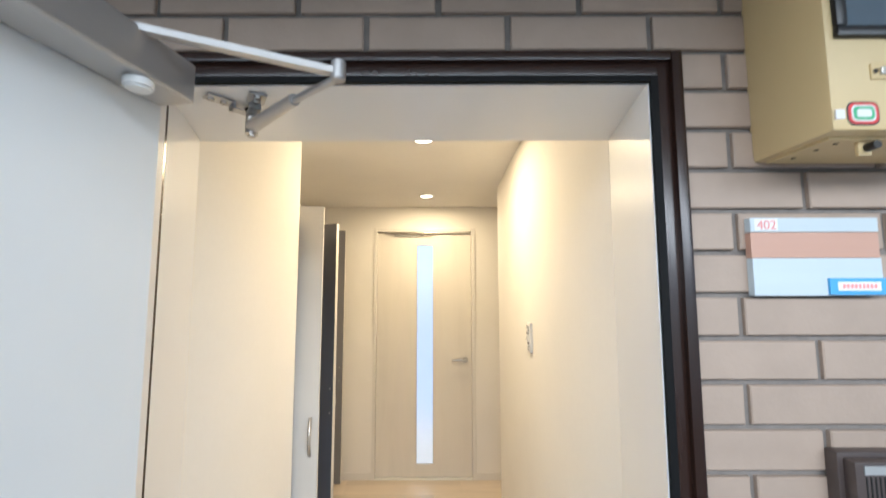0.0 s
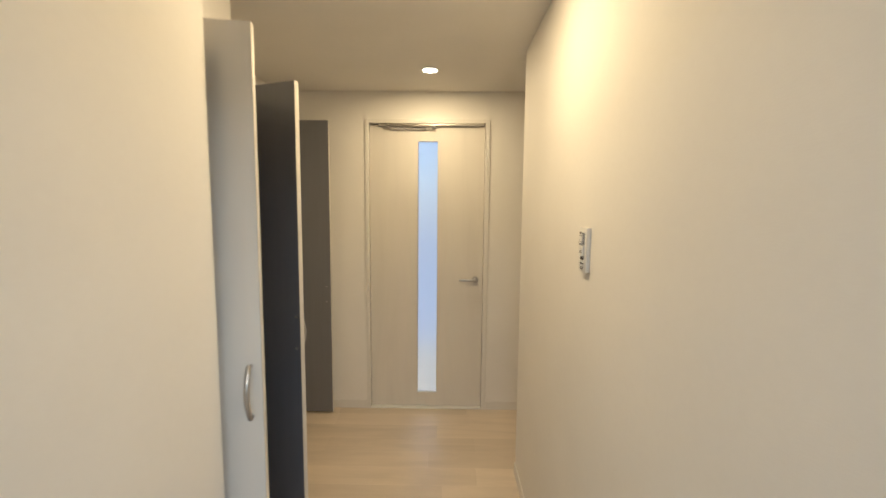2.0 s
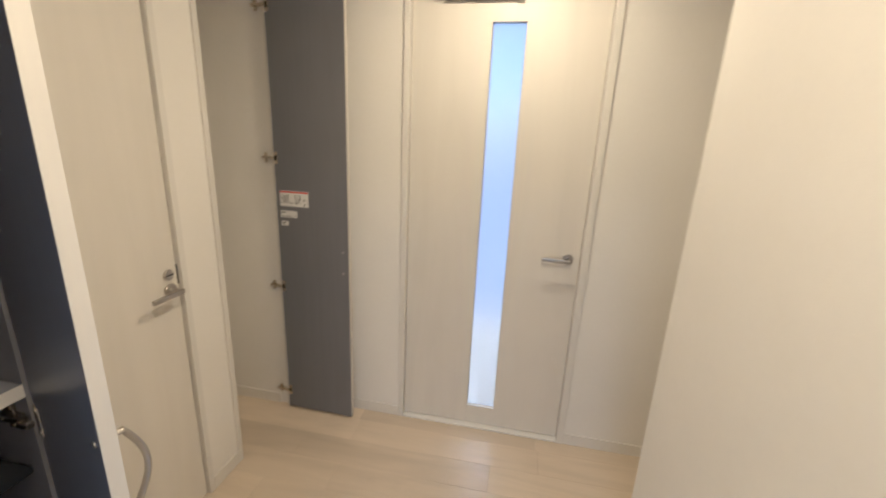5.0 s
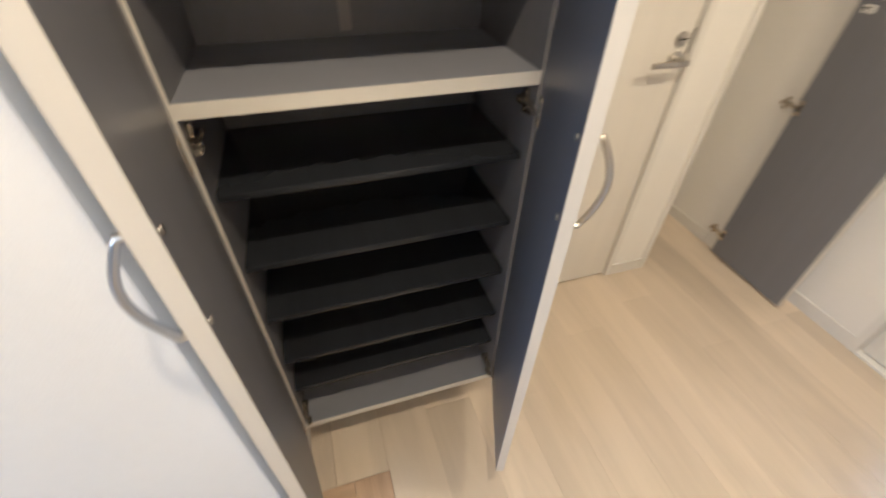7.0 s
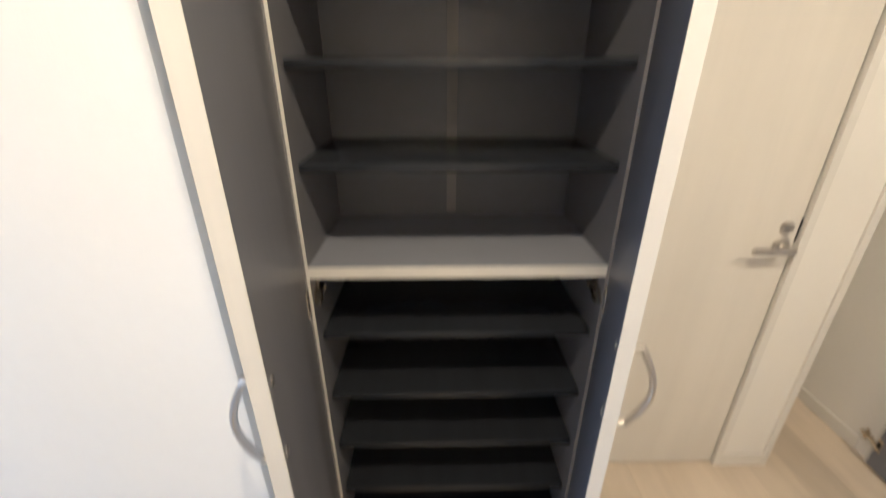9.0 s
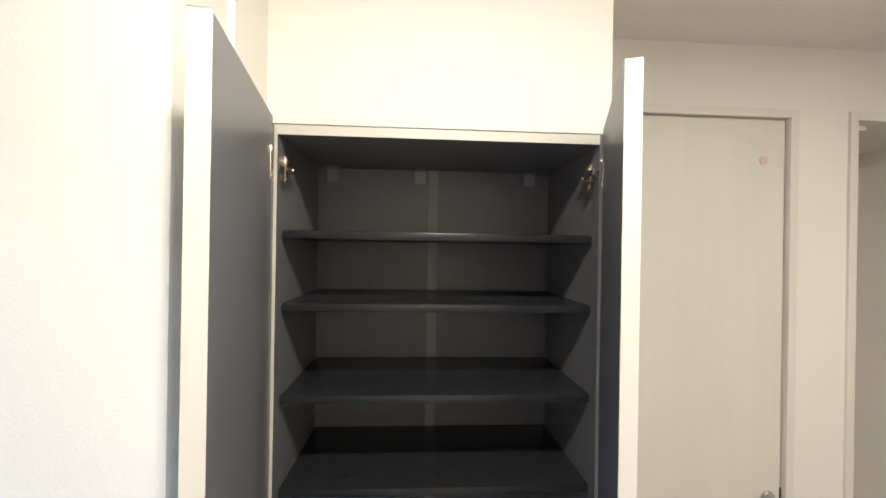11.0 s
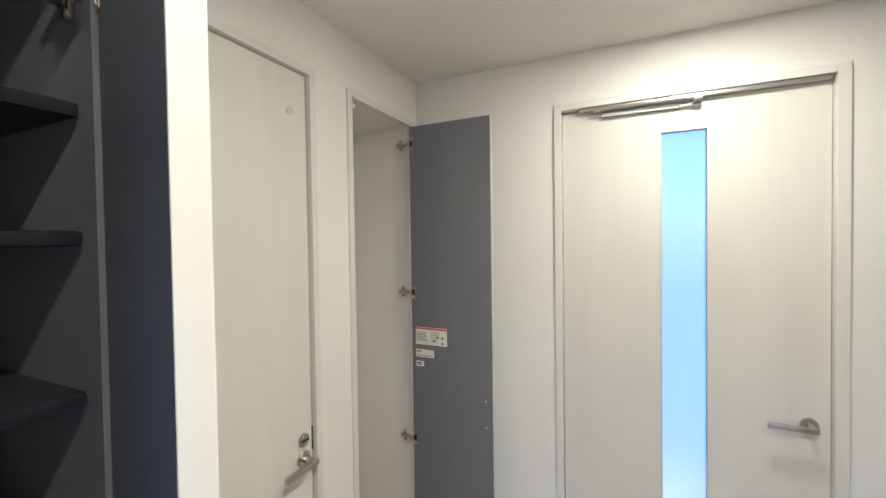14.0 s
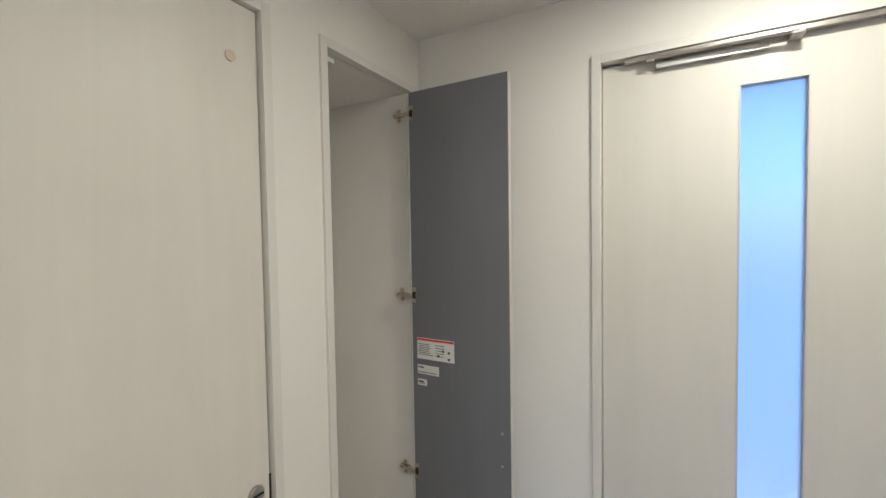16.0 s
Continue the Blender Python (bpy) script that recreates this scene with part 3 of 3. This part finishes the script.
cab = thing("shoe_cabinet", "tall wall-hung shoe cabinet standing open, dark grey inside", "cabinet")
CZ0, CZ1, CB, TH = 0.160, 1.850, -0.412, 0.016
b = B()
box(b, CB, CX, CY0, CY0 + TH, CZ0, CZ1)
part("side_panel", b, CARCASS, cab)
b = B()
box(b, CB, CX, CY1 - TH, CY1, CZ0, CZ1)
part("side_panel", b, CARCASS, cab)
b = B()
box(b, CB - 0.01, CB, CY0, CY1, CZ0, CZ1)
part("back_panel", b, CARCASS, cab)
b = B()
box(b, CB + 0.0005, CB + 0.003, 2.082, 2.104, 1.07, CZ1 - TH)
part("back_strip", b, BACKSTRIP, cab, "pale joint strip")
b = B()
box(b, CB, CX - 0.002, CY0 + TH, CY1 - TH, CZ1 - TH, CZ1)
part("top_panel", b, CARCASS, cab)
b = B()
box(b, CX - 0.002, CX, CY0 + TH, CY1 - TH, CZ1 - TH, CZ1)
part("edge_band", b, EDGE, cab, "white front edge")
b = B()
box(b, CB, CX - 0.002, CY0 + TH, CY1 - TH, CZ0, CZ0 + 0.018)
part("bottom_panel", b, SHELFTOP, cab)
b = B()
box(b, CX - 0.002, CX, CY0 + TH, CY1 - TH, CZ0, CZ0 + 0.018)
part("edge_band", b, EDGE, cab, "white front edge")
b = B()
box(b, CB, CX - 0.002, CY0 + TH, CY1 - TH, 1.038, 1.060)
part("fixed_shelf", b, SHELFTOP, cab, "pale grey fixed shelf")
b = B()
box(b, CX - 0.002, CX, CY0 + TH, CY1 - TH, 1.038, 1.060)
part("edge_band", b, EDGE, cab, "white front edge")
b = B()
box(b, CX, CX + 0.0012, CY0 + TH - 0.005, CY0 + TH, CZ0, CZ1)
part("edge_band", b, EDGE, cab, "pale front edge")
for z in (1.672, 1.549, 1.393, 1.234, 0.897, 0.739, 0.590, 0.437, 0.318):
    b = B()
    box(b, CB + 0.004, CX - 0.020, CY0 + TH + 0.0015, CY1 - TH - 0.0015, z - 0.0075, z + 0.0075, 0.005)
    part("shelf", b, SHELF, cab, "loose black shelf", True)
for y in (1.862, 2.062, 2.320):
    b = B()
    box(b, CB + 0.0005, CB + 0.003, y - 0.013, y + 0.013, CZ1 - TH - 0.032, CZ1 - TH, 0.0008)
    box(b, CB + 0.003, CB + 0.03, y - 0.013, y + 0.013, CZ1 - TH - 0.003, CZ1 - TH - 0.0005, 0.0008)
    rod(b, (CB + 0.003, y, CZ1 - TH - 0.02), (CB + 0.006, y, CZ1 - TH - 0.02), 0.004, seg=10)
    part("corner_bracket", b, GREYPLASTIC, cab, "small grey corner bracket")
HINGES = (0.213, 1.000, 1.782)
for z in HINGES:
    cup_hinge(cab, Matrix.Translation((CX, CY1 - TH, z)))
    cup_hinge(cab, Matrix.Translation((CX, CY0 + TH, z)) @ Matrix.Diagonal((1, -1, 1, 1)))


def cabinet_door(hinge, angle, side, W, label):
    """A door leaf along +x from its hinge; its dark back faces into the opening (side: way of the front face in y)."""
    d = thing("cabinet_door", label, "cabinet door", "shoe cabinet doors", m=pose(*hinge, 0, 0, angle))
    T = 0.019
    b = B()
    box(b, 0.0, W - 0.002, 0.001 * side, T * side, 0, 1.694, 0.0)
    part("panel", b, CABDOOR, d, "white woodgrain front")
    b = B()
    box(b, 0.0, W - 0.0025, 0, 0.001 * side, 0.0005, 1.6935)
    part("back_face", b, DOORBACK, d, "slate grey back")
    b = B()
    box(b, W - 0.002, W, 0, T * side, 0, 1.694, 0.0008)
    part("edge_band", b, EDGE, d, "white edge")
    bow_handle(d, W - 0.028, T * side, 0.772, 0.900, side)
    for z in (0.792, 0.904):
        b = B()
        rod(b, (W - 0.018, 0, z), (W - 0.018, -0.002 * side, z), 0.0045, seg=12)
        part("screw", b, STEEL, d, smooth=True)
    for z in HINGES:
        cup_plate(d, Matrix.Translation((0.014, 0, z - hinge[2])) @ Matrix.Diagonal((1, side, 1, 1)))
    return d


cabinet_door((CX + 0.012, CY0 + 0.012, 0.165), 9.4, -1, 0.304, "white woodgrain cabinet door with slate grey back, open")
cabinet_door((CX + 0.008, CY1 - TH + 0.002, 0.165), -20.2, 1, 0.264, "white woodgrain cabinet door with slate grey back, half open")

# ---- inner door beside the cabinet ----
d2 = thing("door_2", "closed off-white woodgrain door with lever handle", "door", kind="structure")
b = B()
box(b, XT - 0.045, XT - 0.010, TD0 + 0.024, TD1 - 0.0285, 0.006, TDZ - 0.026, 0.001)
part("leaf", b, DOOR, d2)
for y0, y1 in ((TD0, TD0 + 0.021), (TD1 - 0.024, TD1)):
    b = B()
    box(b, XT - 0.10, XT + 0.006, y0, y1, 0, TDZ, 0.0015)
    part("jamb", b, TRIM, d2)
b = B()
box(b, XT - 0.10, XT + 0.006, TD0 + 0.021, TD1 - 0.024, TDZ - 0.023, TDZ, 0.0015)
part("head", b, TRIM, d2)
# added black sheet across the whole opening behind the leaf
b = B()
box(b, XT - 0.10, XT - 0.048, TD0 + 0.02, TD1 - 0.02, 0, TDZ - 0.02)
part("gap_backing", b, RUBBER, d2)
b = B()
rod(b, (XT - 0.011, 3.030, 1.916), (XT - 0.007, 3.030, 1.916), 0.012, seg=20)
part("cap", b, BEIGEDOT, d2, "small beige cap")
b = B()
rod(b, (XT - 0.011, 3.056, 0.964), (XT - 0.001, 3.056, 0.964), 0.019, seg=28, bevel=0.002)
part("lock_rose", b, STEEL, d2, "round nickel lock indicator", True)
b = B()
box(b, XT - 0.001, XT + 0.002, 3.043, 3.069, 0.962, 0.966, 0.0005)
part("lock_slot", b, DARKMETAL, d2)
b = B()
box(b, XT - 0.012, XT - 0.0085, TD1 - 0.030, TD1 - 0.0255, 0.92, 0.99)
part("strike_plate", b, DARKMETAL, d2)


def lever(parent, m, length):
    """A round rose with a flat lever along local -x, standing off along local -y."""
    b = B()
    rod(b, m @ Vector((0, 0, 0)), m @ Vector((0, -0.008, 0)), 0.024, seg=28, bevel=0.002)
    part("handle_rose", b, STEEL, parent, "round nickel rose", True)
    b = B()
    rod(b, m @ Vector((0, -0.006, 0)), m @ Vector((0, -0.045, 0)), 0.009, seg=16)
    part("handle_neck", b, STEEL, parent, smooth=True)
    b = B()
    box(b, -length, 0.012, -0.052, -0.038, -0.0085, 0.0085, 0.004, m=m)
    part("lever", b, STEEL, parent, "satin nickel lever", True)


lever(d2, pose(XT - 0.010, 3.056, 0.908, 0, 0, 90), 0.110)

# ---- narrow cupboard with its open door ----
cf = thing("door_frame_2", "off-white frame of the narrow open cupboard", "door frame", kind="structure")
for y0, y1 in ((NC0, NC0 + 0.024), (NC1 - 0.024, NC1)):
    b = B()
    box(b, XT - 0.02, XT + 0.008, y0, y1, 0, NCZ, 0.0015)
    part("jamb", b, TRIM, cf)
b = B()
box(b, XT - 0.02, XT + 0.008, NC0 + 0.024, NC1 - 0.024, NCZ - 0.024, NCZ, 0.0015)
part("head", b, TRIM, cf)
b = B()
box(b, XT - 0.06, XT - 0.03, NC0 + 0.06, NC0 + 0.09, NCZ - 0.040, NCZ - 0.0245, 0.002)
part("catch", b, PLASTIC, cf, "small white door catch")

nd = thing("cupboard_door", "narrow white cupboard door, slate grey back, standing open", "cupboard door", m=pose(XT + 0.008, 3.674, 0.014, 0, 0, -1))
NW, NH = 0.366, 2.008
b = B()
box(b, 0, NW - 0.002, 0.001, 0.02, 0, NH)
part("panel", b, CABDOOR, nd, "white woodgrain front")
b = B()
box(b, 0, NW - 0.0025, 0, 0.001, 0.0005, NH - 0.0005)
part("back_face", b, DOORBACK, nd, "slate grey back")
b = B()
box(b, NW - 0.002, NW, 0, 0.02, 0, NH, 0.0008)
part("edge_band", b, EDGE, nd, "white edge")
b = B()
box(b, -0.003, 0.006, -0.0009, 0.0008, 0, NH)
part("edge_band", b, EDGE, nd, "white edge")
for z in (0.79, 0.895):
    b = B()
    rod(b, (NW - 0.03, 0, z), (NW - 0.03, -0.002, z), 0.004, seg=10)
    part("screw", b, STEEL, nd)
for z in (0.10, 0.690, 1.312, 1.936):
    cup_hinge(nd, Matrix.Translation((-0.006, 0.008, z)) , 0.022)
lab = thing("warning_label", "white printed label with red band on the cupboard door", "label", m=pose(XT + 0.008, 3.674, 0.014, 0, 0, -1))
b = B()
box(b, 0.025, 0.170, -0.0012, -0.0002, 1.093, 1.166)
part("sheet", b, PAPER, lab)
b = B()
box(b, 0.026, 0.169, -0.0016, -0.001, 1.157, 1.164)
part("red_band", b, RED, lab)
b = B()
random.seed(4)
for i in range(7):
    box(b, 0.03, 0.07 + 0.02 * random.random(), -0.0016, -0.001, 1.144 - i * 0.006, 1.146 - i * 0.006)
for i in range(5):
    box(b, 0.098, 0.125 + 0.01 * random.random(), -0.0016, -0.001, 1.144 - i * 0.009, 1.146 - i * 0.009)
for x, z in ((0.15, 1.125), (0.15, 1.103), (0.128, 1.128), (0.110, 1.110)):
    box(b, x - 0.004, x + 0.004, -0.0016, -0.001, z - 0.004, z + 0.004)
part("print_bars", b, INK, lab)
for x1, z0, z1 in ((0.110, 1.040, 1.072), (0.062, 1.000, 1.022)):
    l2 = thing("small_label", "small white printed label on the cupboard door", "label", "cupboard labels", m=pose(XT + 0.008, 3.674, 0.014, 0, 0, -1))
    b = B()
    box(b, 0.025, x1, -0.0012, -0.0002, z0, z1)
    part("sheet", b, PAPER, l2)
    b = B()
    box(b, 0.028, 0.05, -0.0016, -0.001, z1 - 0.011, z1 - 0.006)
    box(b, 0.028, x1 - 0.008, -0.0016, -0.001, z0 + 0.006, z0 + 0.008)
    part("print_bars", b, INK, l2)

# ---- glazed door at the end of the hall ----
d3 = thing("door_3", "closed off-white woodgrain door with tall frosted pane", "door", kind="structure")
LX0, LX1, LY, LZ = FX0 + 0.028, FX1 - 0.034, YF + 0.022, FZ - 0.033
GX0, GX1, GZ0, GZ1 = 0.416, 0.551, 0.116, 1.908
b = B()
box(b, LX0, GX0 - 0.004, LY, LY + 0.036, 0.014, LZ)
box(b, GX1 + 0.004, LX1, LY, LY + 0.036, 0.014, LZ)
box(b, GX0 - 0.004, GX1 + 0.004, LY, LY + 0.036, 0.014, GZ0 - 0.004)
box(b, GX0 - 0.004, GX1 + 0.004, LY, LY + 0.036, GZ1 + 0.004, LZ)
part("leaf", b, DOOR, d3)
for x0, x1, z0, z1 in ((GX0 - 0.004, GX0, GZ0, GZ1), (GX1, GX1 + 0.004, GZ0, GZ1), (GX0 - 0.004, GX1 + 0.004, GZ0 - 0.004, GZ0), (GX0 - 0.004, GX1 + 0.004, GZ1, GZ1 + 0.004)):
    b = B()
    box(b, x0, x1, LY - 0.002, LY + 0.037, z0, z1)
    part("bead", b, EDGE, d3)
b = B()
box(b, GX0, GX1, LY + 0.016, LY + 0.020, GZ0, GZ1)
part("frosted_pane", b, FROST, d3, "frosted patterned glass pane")
for x0, x1 in ((FX0, FX0 + 0.026), (FX1 - 0.032, FX1)):
    b = B()
    box(b, x0, x1, YF - 0.010, YF + 0.13, 0, FZ, 0.002)
    part("jamb", b, TRIM, d3)
b = B()
box(b, FX0 + 0.026, FX1 - 0.032, YF - 0.010, YF + 0.13, FZ - 0.026, FZ, 0.002)
part("head", b, TRIM, d3)
b = B()
box(b, FX0 + 0.026, FX1 - 0.032, YF - 0.008, YF + 0.10, 0.0, 0.010, 0.002)
part("threshold", b, PLASTIC, d3, "white threshold strip")
lever(d3, pose(0.822, LY, 0.948), 0.115)
dc = thing("door_closer", "slim satin metal door closer arm under the head", "door closer")
b = B()
box(b, LX0 + 0.06, LX1 - 0.005, YF - 0.004, YF + 0.014, FZ - 0.040, FZ - 0.027, 0.002)
part("track", b, STEEL, dc)
b = B()
rod(b, (0.205, YF - 0.010, FZ - 0.040), (0.522, YF - 0.022, FZ - 0.044), 0.006)
part("arm", b, STEEL, dc, smooth=True)
b = B()
box(b, 0.196, 0.218, YF - 0.014, YF + 0.002, FZ - 0.050, FZ - 0.036, 0.003)
part("slider", b, STEEL, dc, smooth=True)
b = B()
box(b, 0.508, 0.535, YF - 0.026, LY, FZ - 0.054, FZ - 0.040, 0.004)
part("pivot_block", b, ALU, dc, smooth=True)
b = B()
box(b, 0.22, 0.47, YF + 0.004, LY, FZ - 0.066, FZ - 0.050, 0.002)
part("cover", b, ALU, dc)

# strips added behind the leaf to block light leaking through its gaps
for x0, x1, z0, z1 in ((LX0 - 0.004, LX0 + 0.012, 0.012, FZ - 0.0265), (LX1 - 0.012, LX1 + 0.004, 0.012, FZ - 0.0265), (LX0 + 0.0125, LX1 - 0.0125, LZ - 0.012, FZ - 0.0265)):
    b = B()
    box(b, x0, x1, LY + 0.0365, LY + 0.060, z0, z1, 0.001)
    part("gap_backing", b, TRIM, d3)

# ---- control panel on the plain wall ----
sw = thing("wall_switch", "white wall switch panel with sensor and sliders", "switch")
SC = Vector((XR, 2.031, 1.345))
sw.matrix_world = Matrix.Translation(SC) @ Matrix.Diagonal((1, 0.9, 0.9, 1)) @ Matrix.Translation(-SC)
b = B()
box(b, XR - 0.012, XR, 1.998, 2.064, 1.268, 1.403, 0.003)
part("plate", b, PLASTIC, sw, smooth=True)
b = B()
box(b, XR - 0.0155, XR - 0.011, 2.015, 2.048, 1.352, 1.388, 0.001)
part("window_surround", b, GREYPLASTIC, sw)
b = B()
box(b, XR - 0.0175, XR - 0.015, 2.020, 2.044, 1.356, 1.384, 0.001)
part("rocker", b, PLASTIC, sw)
b = B()
box(b, XR - 0.018, XR - 0.011, 2.014, 2.048, 1.322, 1.347, 0.003)
part("sensor_head", b, PLASTIC, sw, smooth=True)
b = B()
box(b, XR - 0.013, XR - 0.0115, 2.018, 2.044, 1.306, 1.319)
part("slider_slot", b, GREYPLASTIC, sw)
b = B()
box(b, XR - 0.013, XR - 0.0115, 2.018, 2.044, 1.280, 1.284)
part("slider_slot", b, GREYPLASTIC, sw)
for z in (1.300, 1.320):
    b = B()
    box(b, XR - 0.018, XR - 0.011, 2.016, 2.046, z - 0.003, z + 0.003, 0.001)
    part("slider", b, PLASTIC, sw)


for y0, y1, z0, z1, d in ((2.044, 2.048, 1.350, 1.390, 0.0162), (2.020, 2.044, 1.3595, 1.361, 0.0181), (2.020, 2.044, 1.3785, 1.380, 0.0181), (2.018, 2.044, 1.3275, 1.329, 0.0186),
                         (2.018, 2.044, 1.3055, 1.313, 0.0140), (2.016, 2.046, 1.2925, 1.2945, 0.0140), (2.022, 2.040, 1.2755, 1.2785, 0.0140), (2.025, 2.037, 1.332, 1.334, 0.0186)):
    b = B()
    box(b, XR - d, XR - 0.0112, y0, y1, z0, z1)
    part("dark_line", b, BRONZE, sw, "dark joint line")


# ---- pieces of the floors and the brick wall ----
def slab(name, x0, x1, y0, y1, z0, z1, mat, parent, bev=0.0012, face=2):
    b = B()
    box(b, x0, x1, y0, y1, z0, z1)
    top = [ed for ed in b.edges if all(abs(v.co[face] - (z1 if face == 2 else y0)) < 1e-5 for v in ed.verts)]
    bmesh.ops.bevel(b, geom=top, offset=bev, segments=1, affect="EDGES")
    return part(name, b, mat, parent)


floor = bpy.data.objects["floor"]
rng = random.Random(7)
PW = 0.1505
y = 2.0225
while y < YF - 0.001:
    y1 = min(y + PW, YF)
    x = -0.99 - rng.random() * 0.6
    while x < 2.2:
        x1 = x + 0.909
        a, c = max(x, -0.985 if y1 > 3.26 else XT - 0.1), min(x1, 2.2 if y1 > YR - 0.02 else XR)
        if c - a > 0.01:
            slab("plank", a + 0.0002, c - 0.0002, y + 0.0001, y1 - 0.0001, -0.012, 0, PLANK, floor, 0.0004)
        x = x1
    y = y1
for y0, y1 in ((1.80, 1.8715), (1.872, 2.022)):
    slab("plank", XT - 0.1, -0.0255, y0, y1 - 0.0008, -0.012, 0, PLANK, floor)

ent = bpy.data.objects["floor_entrance"]
for i in range(3):
    for j in range(4):
        x0, y0 = XL + i * 0.3025 - 0.002, 1.9135 - (j + 1) * 0.3025
        slab("tile", x0, min(x0 + 0.3, XR), max(y0, 1.0), y0 + 0.3, LOW - 0.012, LOW, STONE, ent) if y0 + 0.3 > 1.01 else None

BH, PITCH, HEAD = 0.0560, 0.0646, 0.2285
rest = []
for r in range(-8, 32):
    z1 = 1.979 - r * PITCH
    z0 = z1 - BH
    if z1 > 2.16 or z0 < -0.06:
        continue
    off = 0.978 if r % 2 == 0 else 1.0945
    for k in range(-22, 18):
        x0 = off + k * HEAD + 0.005
        x1 = x0 + HEAD - 0.010
        spans = [(x0, x1)]
        if z0 < DZ:
            spans = [(max(x0, DX1 + 0.003), x1), (x0, min(x1, DX0 - 0.033))]
        for a, c in spans:
            if c - a < 0.012 or c > 5 or a < -4:
                continue
            if 0.0 < c and a < 1.55 and z1 > 1.0 and z0 < 2.2:
                dy = rng.uniform(-0.0008, 0.0008)
                slab("brick", a, c, YB + dy, YB + 0.009, z0, z1, BRICK, brick_wall, 0.0018, 1)
            else:
                rest.append((a, c, z0, z1))
verts, faces = [], []
for a, c, z0, z1 in rest:
    n = len(verts)
    for yy, s in ((YB + 0.009, 0), (YB, 0.0015)):
        verts += [(a + s, yy, z0 + s), (c - s, yy, z0 + s), (c - s, yy, z1 - s), (a + s, yy, z1 - s)]
    faces += [(n + 4, n + 5, n + 6, n + 7)] + [(n + i, n + (i + 1) % 4, n + 4 + (i + 1) % 4, n + 4 + i) for i in range(4)]
me = bpy.data.meshes.new("brick_field")
me.from_pydata(verts, [], faces)
me.materials.append(BRICK)
field = new("brick_field", me)
field.parent = brick_wall
tagged(field, "beige brick tiles further off", kind="stuff")
